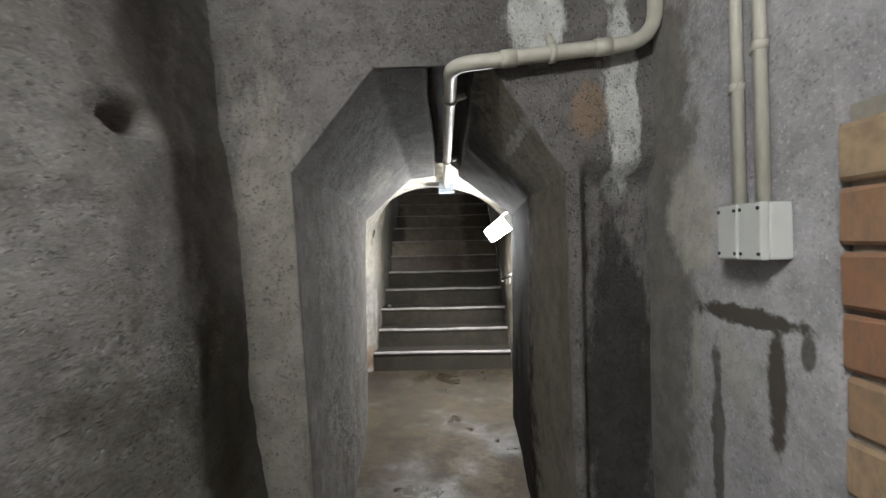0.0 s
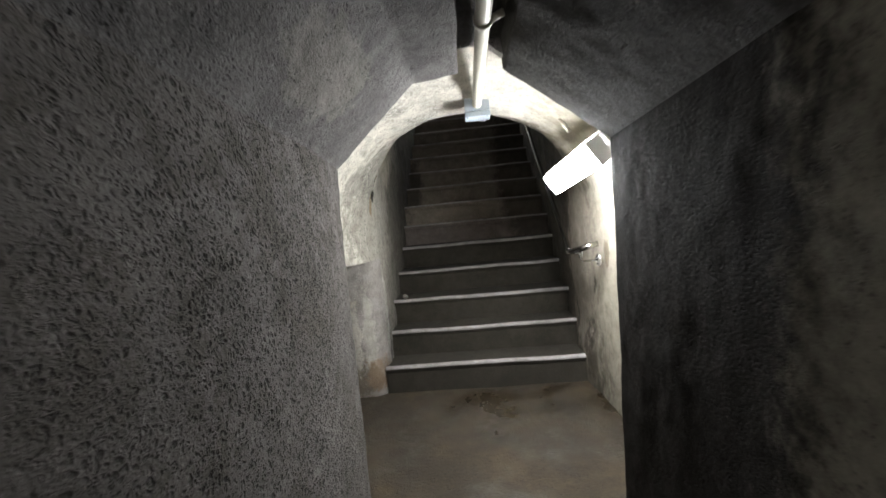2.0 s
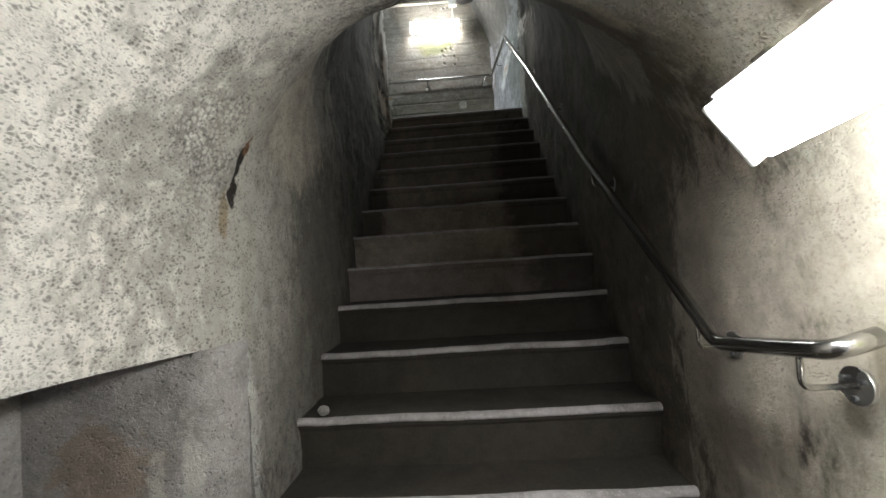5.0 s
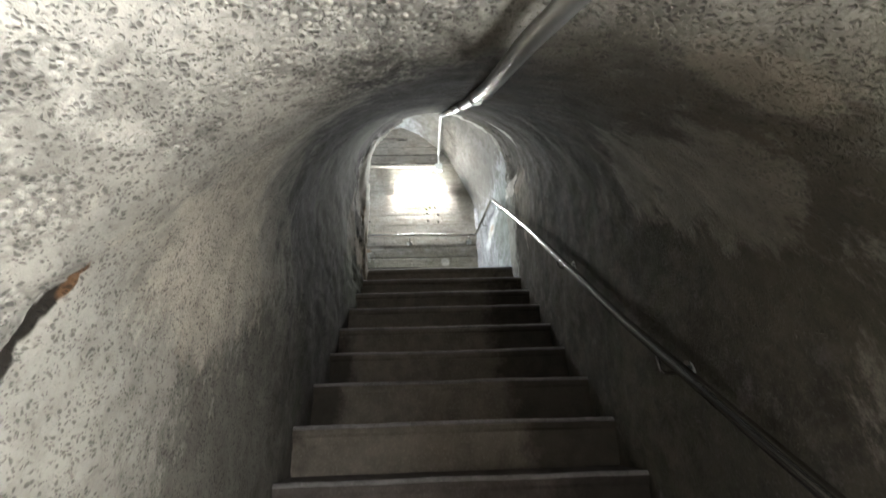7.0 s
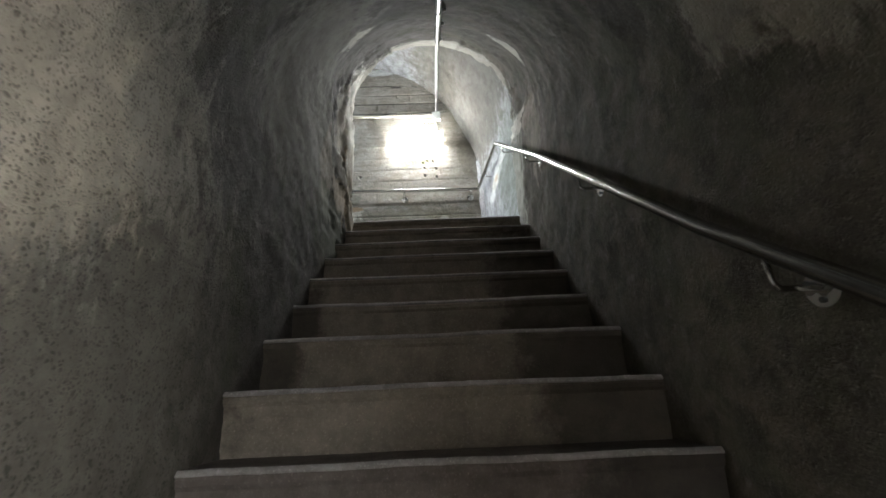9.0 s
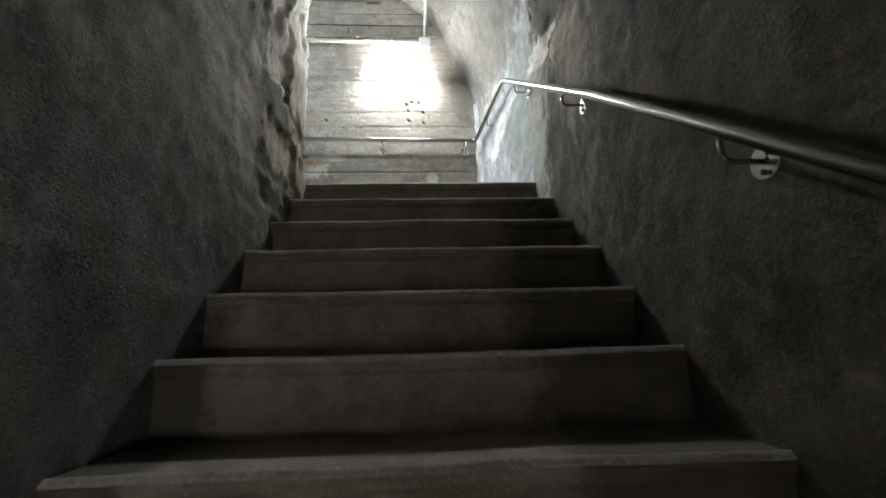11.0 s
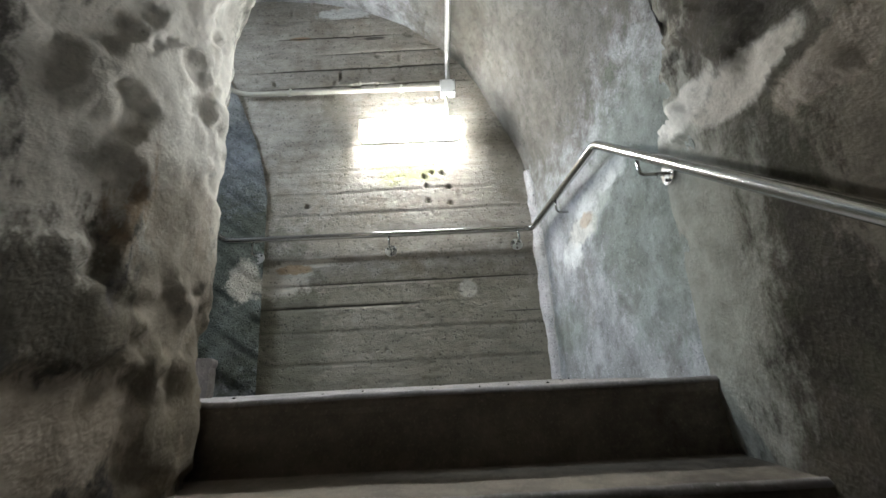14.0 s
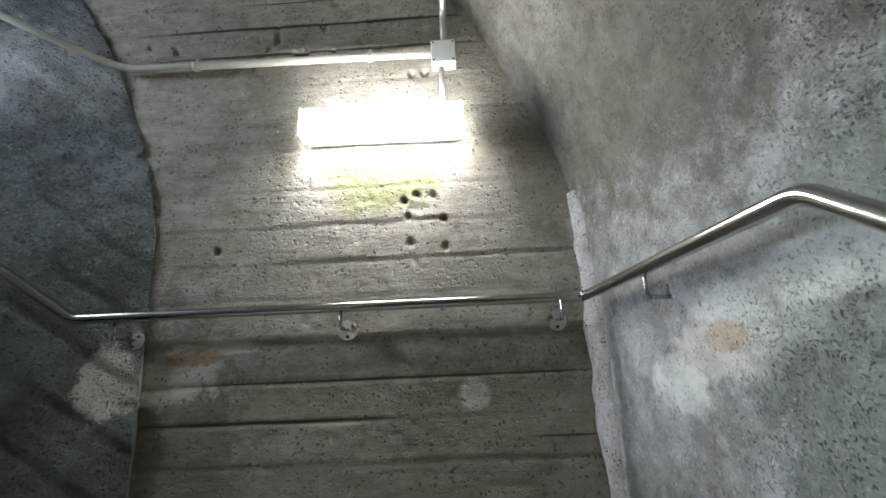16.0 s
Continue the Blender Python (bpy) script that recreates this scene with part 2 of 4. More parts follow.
WHITE = (0.72, 0.70, 0.64)
CHALK = (0.85, 0.86, 0.84)
RUST = (0.36, 0.22, 0.11)
MOSS = (0.20, 0.26, 0.05)
GREEN = (0.15, 0.20, 0.14)
BLACK = (0.035, 0.033, 0.03)
GREY_L, GREY_D = (0.40, 0.38, 0.33), (0.22, 0.205, 0.175)
MAT = dict(
    chamber_left=concrete("chamber plaster", (0.36, 0.335, 0.285), (0.22, 0.203, 0.168), 0.25, 50, relief=0.9, grain=(1, 1, 1.6), moss=0.35, blotch=0.2, patches=[
        # mossy foot, then shade in the corner beside the portal put in colour
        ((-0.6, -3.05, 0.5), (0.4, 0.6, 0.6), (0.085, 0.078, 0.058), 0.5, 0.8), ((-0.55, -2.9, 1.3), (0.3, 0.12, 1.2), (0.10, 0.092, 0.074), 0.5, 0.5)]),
    portal=concrete("portal concrete", (0.23, 0.212, 0.178), (0.13, 0.119, 0.098), 0.45, 45, 0.7, patches=[
        # lit strip of the left face, put in the colour
        ((-0.48, -2.8, 0.75), (0.14, 0.3, 1.1), (0.36, 0.335, 0.285), 0.6, 0.6),
        ((0.715, -2.8, 1.72), (0.055, 0.3, 0.33), CHALK, 0.8, 0.85), ((0.42, -2.8, 2.0), (0.09, 0.3, 0.14), CHALK, 0.5, 0.9),
        # last patch: wet recess, with its shade put in the colour too
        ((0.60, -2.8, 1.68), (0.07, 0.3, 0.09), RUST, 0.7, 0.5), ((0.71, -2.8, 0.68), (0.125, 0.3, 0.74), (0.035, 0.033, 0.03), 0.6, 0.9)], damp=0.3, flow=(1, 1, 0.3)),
    pillar=concrete("pillar concrete", (0.60, 0.575, 0.51), (0.44, 0.42, 0.37), 0.3, 55, 0.45, patches=[
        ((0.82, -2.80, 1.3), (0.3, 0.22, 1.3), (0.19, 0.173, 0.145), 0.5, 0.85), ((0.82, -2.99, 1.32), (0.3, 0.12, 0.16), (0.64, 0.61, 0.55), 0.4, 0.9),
        ((0.82, -3.22, 1.065), (0.3, 0.17, 0.022), (0.10, 0.09, 0.075), 0.7, 1.0), ((0.82, -3.17, 0.92), (0.3, 0.06, 0.10), (0.58, 0.56, 0.51), 0.4, 0.7), ((0.82, -3.38, 1.02), (0.3, 0.018, 0.04), (0.10, 0.09, 0.075), 0.5, 0.9), ((0.82, -3.30, 0.93), (0.3, 0.028, 0.13), (0.10, 0.09, 0.075), 0.5, 1.0),
        ((0.82, -3.10, 0.66), (0.3, 0.025, 0.30), (0.10, 0.09, 0.075), 0.6, 0.9), ((0.82, -3.01, 0.90), (0.3, 0.022, 0.13), (0.55, 0.52, 0.46), 0.5, 0.7)]),
    passage_left=concrete("pitted passage concrete", (0.13, 0.117, 0.096), (0.078, 0.069, 0.054), 1.0, 47, 0.8, blotch=0.4, dense=0.7, pit_area=((-0.43, -1.35, 0.95), (0.6, 0.95, 1.3))),
    # darkness of the passage beyond its mouth is put into this base colour
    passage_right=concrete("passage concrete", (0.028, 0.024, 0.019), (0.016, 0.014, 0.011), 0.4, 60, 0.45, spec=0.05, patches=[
        # last patch: chamber light on the splayed mouth, put in the colour
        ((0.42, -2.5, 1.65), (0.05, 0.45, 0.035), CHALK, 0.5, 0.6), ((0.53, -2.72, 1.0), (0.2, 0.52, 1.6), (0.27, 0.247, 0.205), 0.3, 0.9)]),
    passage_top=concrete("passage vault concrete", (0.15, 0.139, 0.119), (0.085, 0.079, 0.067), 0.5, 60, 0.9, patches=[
        # first patch carries chamber light at the mouth in its colour
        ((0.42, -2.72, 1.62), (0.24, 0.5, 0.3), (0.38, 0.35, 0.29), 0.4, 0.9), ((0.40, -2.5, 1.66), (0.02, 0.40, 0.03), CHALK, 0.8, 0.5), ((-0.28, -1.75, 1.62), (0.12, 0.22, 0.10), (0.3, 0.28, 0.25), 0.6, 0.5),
        # shade deep along the right side of the vault, put in the colour
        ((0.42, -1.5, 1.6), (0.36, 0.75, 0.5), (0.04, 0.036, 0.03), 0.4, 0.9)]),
    lobby=concrete("pale pitted concrete", (0.62, 0.59, 0.51), (0.46, 0.43, 0.36), 0.75, 50, 0.8),
    lobby_low=concrete("stained plaster", (0.36, 0.33, 0.27), (0.22, 0.20, 0.155), 0.2, 40, 0.7, patches=[
        ((-0.74, -0.03, 0.35), (0.04, 0.3, 0.32), (0.55, 0.53, 0.47), 1.0, 0.6), ((-0.98, 0.0, 0.65), (0.15, 0.3, 0.12), (0.24, 0.17, 0.11), 0.9, 0.6), ((-0.95, 0.0, 0.12), (0.32, 0.3, 0.14), (0.12, 0.09, 0.055), 0.8, 0.8), ((-0.83, -0.03, 0.42), (0.03, 0.3, 0.25), (0.60, 0.57, 0.50), 0.9, 0.7),
        ((-0.70, -0.03, 0.15), (0.10, 0.3, 0.12), (0.22, 0.14, 0.08), 0.7, 0.6)], damp=0.5),
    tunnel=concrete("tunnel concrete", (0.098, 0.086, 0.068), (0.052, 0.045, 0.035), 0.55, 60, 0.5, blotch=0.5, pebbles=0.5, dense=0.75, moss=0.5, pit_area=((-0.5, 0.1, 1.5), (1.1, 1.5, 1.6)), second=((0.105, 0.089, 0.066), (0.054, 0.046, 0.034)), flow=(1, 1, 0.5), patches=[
        # pale concrete by the lobby lamp, its pool of light in the colour
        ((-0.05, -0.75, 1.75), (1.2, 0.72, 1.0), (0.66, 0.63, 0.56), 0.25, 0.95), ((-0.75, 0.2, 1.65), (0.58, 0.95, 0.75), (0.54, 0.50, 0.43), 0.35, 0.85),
        # first patch: shade on the vault beyond the lobby lamp, put in the colour
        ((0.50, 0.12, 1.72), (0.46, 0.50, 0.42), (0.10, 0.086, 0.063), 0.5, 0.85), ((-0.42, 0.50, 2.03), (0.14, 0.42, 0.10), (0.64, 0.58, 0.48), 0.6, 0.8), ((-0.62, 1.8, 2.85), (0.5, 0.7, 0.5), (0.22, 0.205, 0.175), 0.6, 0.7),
        *[((0.62, y, 1.61 + 0.72 * y), (0.25, 0.21, 0.125), (0.27, 0.243, 0.196), 0.65, 0.7) for y in (0.22, 0.42, 0.62)], ((0.42, -0.10, 1.74), (0.13, 0.06, 0.07), (0.32, 0.28, 0.22), 0.5, 0.75), ((-0.55, 0.05, 1.62), (0.15, 0.13, 0.11), (0.62, 0.52, 0.40), 0.5, 0.6),
        ((0.0, 3.05, 4.2), (1.0, 0.22, 0.8), (0.42, 0.40, 0.35), 0.6, 0.8), ((-0.40, 2.0, 3.35), (0.1, 0.10, 0.14), (0.6, 0.57, 0.5), 0.7, 0.8), ((0.55, 2.2, 3.45), (0.2, 0.06, 0.14), (0.6, 0.57, 0.5), 0.7, 0.8),
        # the first patch carries lamp light on the lobby wall in its colour
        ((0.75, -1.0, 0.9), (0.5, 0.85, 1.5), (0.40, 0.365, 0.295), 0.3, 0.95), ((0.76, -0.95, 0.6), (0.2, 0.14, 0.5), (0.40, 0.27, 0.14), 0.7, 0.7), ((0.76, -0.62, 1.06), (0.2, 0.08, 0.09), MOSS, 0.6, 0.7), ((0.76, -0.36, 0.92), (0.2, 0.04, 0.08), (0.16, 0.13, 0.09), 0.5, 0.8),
        # the grey-green end near the landing has lit brightness in its colour too
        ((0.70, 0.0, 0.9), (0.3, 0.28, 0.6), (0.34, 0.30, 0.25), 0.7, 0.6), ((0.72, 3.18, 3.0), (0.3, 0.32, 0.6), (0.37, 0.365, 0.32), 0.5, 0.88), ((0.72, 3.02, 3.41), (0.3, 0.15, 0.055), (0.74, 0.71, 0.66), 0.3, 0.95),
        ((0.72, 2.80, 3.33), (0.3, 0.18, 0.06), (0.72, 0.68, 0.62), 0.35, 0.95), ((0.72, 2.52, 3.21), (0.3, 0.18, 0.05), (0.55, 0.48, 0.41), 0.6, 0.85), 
        ((0.70, 2.45, 3.0), (0.3, 0.2, 0.3), (0.30, 0.26, 0.21), 0.9, 0.6),
        # left wall: lamplight fading up the stairs is put into these colours
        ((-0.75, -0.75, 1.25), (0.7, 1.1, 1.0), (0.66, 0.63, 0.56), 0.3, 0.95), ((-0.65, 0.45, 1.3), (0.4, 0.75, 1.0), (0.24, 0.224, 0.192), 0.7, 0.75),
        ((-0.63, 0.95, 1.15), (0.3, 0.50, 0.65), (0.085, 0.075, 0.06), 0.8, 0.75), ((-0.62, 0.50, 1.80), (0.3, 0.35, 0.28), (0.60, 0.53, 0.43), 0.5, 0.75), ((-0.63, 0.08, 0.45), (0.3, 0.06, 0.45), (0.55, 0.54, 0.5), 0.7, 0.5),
        ((-0.63, 0.04, 1.34), (0.2, 0.016, 0.07), (0.24, 0.17, 0.09), 0.5, 0.8),
        *[((-0.63, 0.066 + 0.006 * k, 1.385 + 0.033 * k), (0.2, 0.0075, 0.030), (0.012, 0.009, 0.006) if k < 5 else (0.12, 0.06, 0.025), 0.22, 1.0) for k in range(6)],
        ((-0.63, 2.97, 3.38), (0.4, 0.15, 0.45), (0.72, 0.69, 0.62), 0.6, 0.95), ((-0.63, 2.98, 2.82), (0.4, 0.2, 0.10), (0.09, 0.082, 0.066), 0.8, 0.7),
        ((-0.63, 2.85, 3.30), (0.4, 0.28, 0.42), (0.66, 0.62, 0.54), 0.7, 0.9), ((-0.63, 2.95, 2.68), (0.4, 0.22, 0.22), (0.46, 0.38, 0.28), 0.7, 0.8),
        ((-0.63, 2.72, 3.10), (0.4, 0.06, 0.16), (0.26, 0.16, 0.08), 0.8, 0.8), ((-0.63, 2.35, 2.65), (0.4, 0.12, 0.3), (0.48, 0.43, 0.36), 0.9, 0.6),
        ((-0.63, 2.5, 2.35), (0.4, 0.35, 0.25), (0.10, 0.11, 0.075), 0.8, 0.6),
        ((-0.63, 2.95, 2.76), (0.4, 0.35, 0.30), (0.15, 0.125, 0.09), 0.9, 0.85), ((-0.63, 2.62, 2.95), (0.4, 0.10, 0.35), (0.11, 0.095, 0.07), 0.9, 0.8),
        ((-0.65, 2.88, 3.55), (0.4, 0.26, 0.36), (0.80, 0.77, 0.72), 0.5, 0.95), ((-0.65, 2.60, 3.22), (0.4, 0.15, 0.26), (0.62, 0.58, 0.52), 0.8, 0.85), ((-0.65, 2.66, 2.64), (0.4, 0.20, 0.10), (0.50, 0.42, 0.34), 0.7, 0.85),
        ((-0.65, 2.92, 3.0), (0.4, 0.14, 0.22), (0.36, 0.31, 0.25), 0.7, 0.8)]),
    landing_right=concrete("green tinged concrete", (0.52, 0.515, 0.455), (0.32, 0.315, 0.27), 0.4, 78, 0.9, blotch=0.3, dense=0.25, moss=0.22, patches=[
        # brown vault; its dimness above the lamp is put in the colour too
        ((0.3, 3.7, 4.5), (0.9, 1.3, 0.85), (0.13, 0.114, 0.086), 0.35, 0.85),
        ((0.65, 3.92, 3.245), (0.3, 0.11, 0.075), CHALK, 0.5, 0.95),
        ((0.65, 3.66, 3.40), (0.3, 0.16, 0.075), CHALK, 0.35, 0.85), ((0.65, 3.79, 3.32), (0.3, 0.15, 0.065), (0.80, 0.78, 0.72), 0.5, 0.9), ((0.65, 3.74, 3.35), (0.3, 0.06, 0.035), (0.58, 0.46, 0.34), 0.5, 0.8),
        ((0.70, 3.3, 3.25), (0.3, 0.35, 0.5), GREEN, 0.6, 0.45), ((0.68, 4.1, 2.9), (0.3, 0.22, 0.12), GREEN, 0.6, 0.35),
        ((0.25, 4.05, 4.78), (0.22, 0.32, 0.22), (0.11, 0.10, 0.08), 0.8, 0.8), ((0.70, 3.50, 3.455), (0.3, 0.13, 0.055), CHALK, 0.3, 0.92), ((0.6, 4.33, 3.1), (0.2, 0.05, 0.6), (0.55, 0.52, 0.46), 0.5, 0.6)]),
    landing_end=concrete("board marked concrete", (0.46, 0.415, 0.315), (0.29, 0.255, 0.183), 0.6, 30, 0.35, grain=(0.45, 1, 1.8), blotch=0.25, patches=[
        ((-0.2, 4.36, 2.85), (1.2, 0.3, 0.5), (0.19, 0.18, 0.125), 0.5, 0.6), ((-1.0, 4.36, 3.0), (0.3, 0.3, 0.6), (0.12, 0.115, 0.08), 0.6, 0.7),
        ((-0.20, 4.36, 4.02), (0.22, 0.3, 0.13), (0.22, 0.235, 0.07), 0.6, 0.7), ((-0.98, 4.36, 3.30), (0.18, 0.3, 0.10), (0.66, 0.62, 0.54), 0.6, 0.9), ((-0.80, 4.36, 3.395), (0.16, 0.3, 0.025), (0.66, 0.62, 0.54), 0.5, 0.8),
        ((-0.90, 4.36, 3.365), (0.10, 0.3, 0.03), (0.33, 0.22, 0.12), 0.5, 0.9), ((0.14, 4.36, 3.195), (0.055, 0.3, 0.055), (0.62, 0.59, 0.52), 0.12, 0.8),
        # slot holes drawn flat: the dark inside is put in the colour
        ((-0.41, 4.36, 5.05), (0.075, 0.2, 0.014), BLACK, 0.1, 0.9), ((-0.94, 4.36, 5.08), (0.08, 0.2, 0.016), (0.30, 0.18, 0.09), 0.2, 0.8),
        ((-0.62, 4.36, 5.30), (0.22, 0.3, 0.05), CHALK, 0.5, 0.9), ((0.45, 4.36, 4.05), (0.12, 0.3, 0.3), (0.15, 0.14, 0.11), 0.7, 0.5),
        *[((x, 4.36, z), (w, 0.3, h), (0.045, 0.04, 0.03), 0.16, 0.95) for x, z, w, h in ((-0.15, 3.262, 0.75, 0.005), (-0.62, 3.127, 0.46, 0.0055), (-0.45, 4.66, 0.8, 0.006), (-0.5, 4.80, 0.7, 0.007), (-0.3, 4.93, 0.5, 0.005), (-0.7, 5.08, 0.4, 0.006), (0.45, 3.05, 0.12, 0.004))]]),
    # cool tone and pale upper patch put bluish daylight into the colour
    side=concrete("damp concrete tinted by daylight", (0.38, 0.405, 0.39), (0.16, 0.175, 0.155), 0.5, 40, 0.7, moss=0.45, dense=0.5, patches=[
        ((-1.3, 4.2, 3.25), (0.7, 0.6, 0.55), (0.06, 0.075, 0.042), 0.6, 0.7), ((-1.15, 4.3, 3.29), (0.09, 0.3, 0.12), (0.62, 0.59, 0.52), 0.6, 0.9), ((-1.5, 4.2, 4.6), (0.3, 0.5, 0.25), (0.6, 0.62, 0.62), 0.6, 0.6)]),
    floor=concrete("wet floor", (0.060, 0.042, 0.020), (0.022, 0.0155, 0.008), 0.4, 40, 0.45, blotch=0.25, damp=1.55, spec=0.45, patches=[
        ((0.25, -1.9, 0.0), (0.14, 0.35, 0.5), (0.10, 0.08, 0.058), 0.8, 0.5)]),
    # lower steps browner; uneven lamp light is put into the step tones too
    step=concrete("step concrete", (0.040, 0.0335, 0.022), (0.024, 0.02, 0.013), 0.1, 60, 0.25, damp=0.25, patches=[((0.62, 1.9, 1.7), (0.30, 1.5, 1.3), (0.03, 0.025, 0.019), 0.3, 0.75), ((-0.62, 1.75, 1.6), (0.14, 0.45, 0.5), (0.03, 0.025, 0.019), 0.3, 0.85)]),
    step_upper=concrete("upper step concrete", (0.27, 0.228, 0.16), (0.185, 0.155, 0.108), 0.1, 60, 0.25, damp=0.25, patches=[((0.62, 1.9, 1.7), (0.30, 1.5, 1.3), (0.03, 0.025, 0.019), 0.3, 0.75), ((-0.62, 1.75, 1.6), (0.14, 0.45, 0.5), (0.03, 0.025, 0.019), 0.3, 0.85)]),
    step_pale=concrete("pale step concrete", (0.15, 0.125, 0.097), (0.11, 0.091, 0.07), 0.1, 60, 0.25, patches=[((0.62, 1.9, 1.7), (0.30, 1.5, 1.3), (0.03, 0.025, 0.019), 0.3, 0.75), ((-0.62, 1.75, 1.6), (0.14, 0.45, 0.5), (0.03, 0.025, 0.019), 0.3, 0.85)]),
    nosing=concrete("worn nosing", (0.37, 0.34, 0.29), (0.22, 0.20, 0.165), 0.1, 60, 0.2),
    landing_floor=concrete("landing screed", (0.31, 0.275, 0.225), (0.21, 0.185, 0.148), 0.3, 60, 0.3, blotch=0.15),
    steel=plain("brushed steel", (0.46, 0.455, 0.44), 0.20, 1.0, 0.03, 60, 0.0),
    pipe=plain("painted conduit", (0.60, 0.58, 0.50), 0.45, 0.0, 0.25, 25),
    chrome=plain("polished steel", (0.78, 0.78, 0.77), 0.28, 1.0, 0.05, 60, 0.0),
    metal_pipe=plain("galvanised conduit", (0.55, 0.55, 0.53), 0.35, 0.8, 0.25, 40),
    plastic=plain("grey white plastic", (0.66, 0.67, 0.66), 0.4, 0.0, 0.12, 20),
    box_grey=plain("blue grey plastic", (0.34, 0.38, 0.42), 0.4, 0.0, 0.15, 20),
    dark=plain("dark rubber", (0.04, 0.04, 0.04), 0.6),
    brick=plain("clay brick", (0.42, 0.24, 0.15), 0.9, 0.0, 0.6, 40, 0.5),
    mortar=plain("mortar", (0.36, 0.33, 0.28), 0.95, 0.0, 0.4, 50, 0.6),
)
_g = Nodes("lamp diffuser")
_g.put(_g.bsdf.inputs["Emission Color"], (0.97, 1.0, 0.985))
_g.put(_g.bsdf.inputs["Emission Strength"], LAMP_GLOW)
MAT["glow"] = _g.done((0.85, 0.85, 0.82), 0.4)
_g = Nodes("lobby lamp diffuser")
_g.put(_g.bsdf.inputs["Emission Color"], (0.98, 1.0, 1.0))
_g.put(_g.bsdf.inputs["Emission Strength"], LOBBY_GLOW)
MAT["lobby_glow"] = _g.done((0.85, 0.85, 0.82), 0.4)
# faint emission stands in for lamp light coming through the cap
_g = Nodes("faintly glowing end cap")
_g.put(_g.bsdf.inputs["Emission Color"], (0.97, 1.0, 0.985))
_g.put(_g.bsdf.inputs["Emission Strength"], 1.6)
MAT["cap"] = _g.done((0.85, 0.85, 0.82), 0.4)
_g = Nodes("bright lamp diffuser")
_g.put(_g.bsdf.inputs["Emission Color"], (0.98, 1.0, 0.97))
_g.put(_g.bsdf.inputs["Emission Strength"], HALL_GLOW)
MAT["bright"] = _g.done((0.85, 0.85, 0.82), 0.4)
_g = Nodes("clay brick varied")
_r = _g.tree.nodes.new("ShaderNodeObjectInfo").outputs["Random"]
_c = _g.mix(_g.ramp(_r, 0.1, 0.9), (0.34, 0.16, 0.09), (0.46, 0.33, 0.21))
_c = _g.mix(_g.ramp(_g.noise(30, 5), 0.35, 0.7, 0, 0.5), _c, (0.2, 0.15, 0.11))
MAT["brick"] = _g.done(_c, 0.9, _g.bump(_g.noise(60, 5), 0.6, 0.006))

# ---- geometry helpers ----


def value_noise(p, scale, seed=0):
    """Smooth random field, -1 to 1, at the points p (n, 3)."""
    q = p * scale + seed * 17.31
    i = np.floor(q).astype(np.int64)
    f = q - i
    f = f * f * (3 - 2 * f)
    out = np.zeros(len(p))
    for dx in (0, 1):
        for dy in (0, 1):
            for dz in (0, 1):
                h = ((i[:, 0] + dx) * 73856093) ^ ((i[:, 1] + dy) * 19349663) ^ ((i[:, 2] + dz) * 83492791) ^ (seed * 2654435)
                h = (h * 1103515245 + 12345) & 0x7FFFFFFF
                h = ((h >> 8) ^ h) * 2246822519 & 0x7FFFFFFF
                w = (f[:, 0] if dx else 1 - f[:, 0]) * (f[:, 1] if dy else 1 - f[:, 1]) * (f[:, 2] if dz else 1 - f[:, 2])
                out += w * (h / 0x3FFFFFFF - 1)
    return out


def rough(p, size=1.0, seed=0):
    """Relief of an old cast wall, in metres."""
    return size * (0.016 * value_noise(p, 2.3, seed) + 0.008 * value_noise(p, 7.0, seed + 1)
                   + 0.004 * value_noise(p, 19.0, seed + 2) + 0.0025 * value_noise(p, 45.0, seed + 3))


def grid_normals(P):
    a = np.gradient(P, axis=0)
    b = np.gradient(P, axis=1)
    n = np.cross(a, b)
    return n / np.maximum(np.linalg.norm(n, axis=2, keepdims=True), 1e-9)


def mesh_of(name, verts, faces, material, normals=None, smooth=None):
    me = bpy.data.meshes.new(name)
    me.from_pydata([tuple(v) for v in verts], [], faces)
    me.materials.append(material)
    me.polygons.foreach_set("use_smooth", np.ones(len(faces), bool) if smooth is None else smooth)
    if normals is not None:
        me.normals_split_custom_set_from_vertices([tuple(n) for n in normals])
    me.update()
    return me


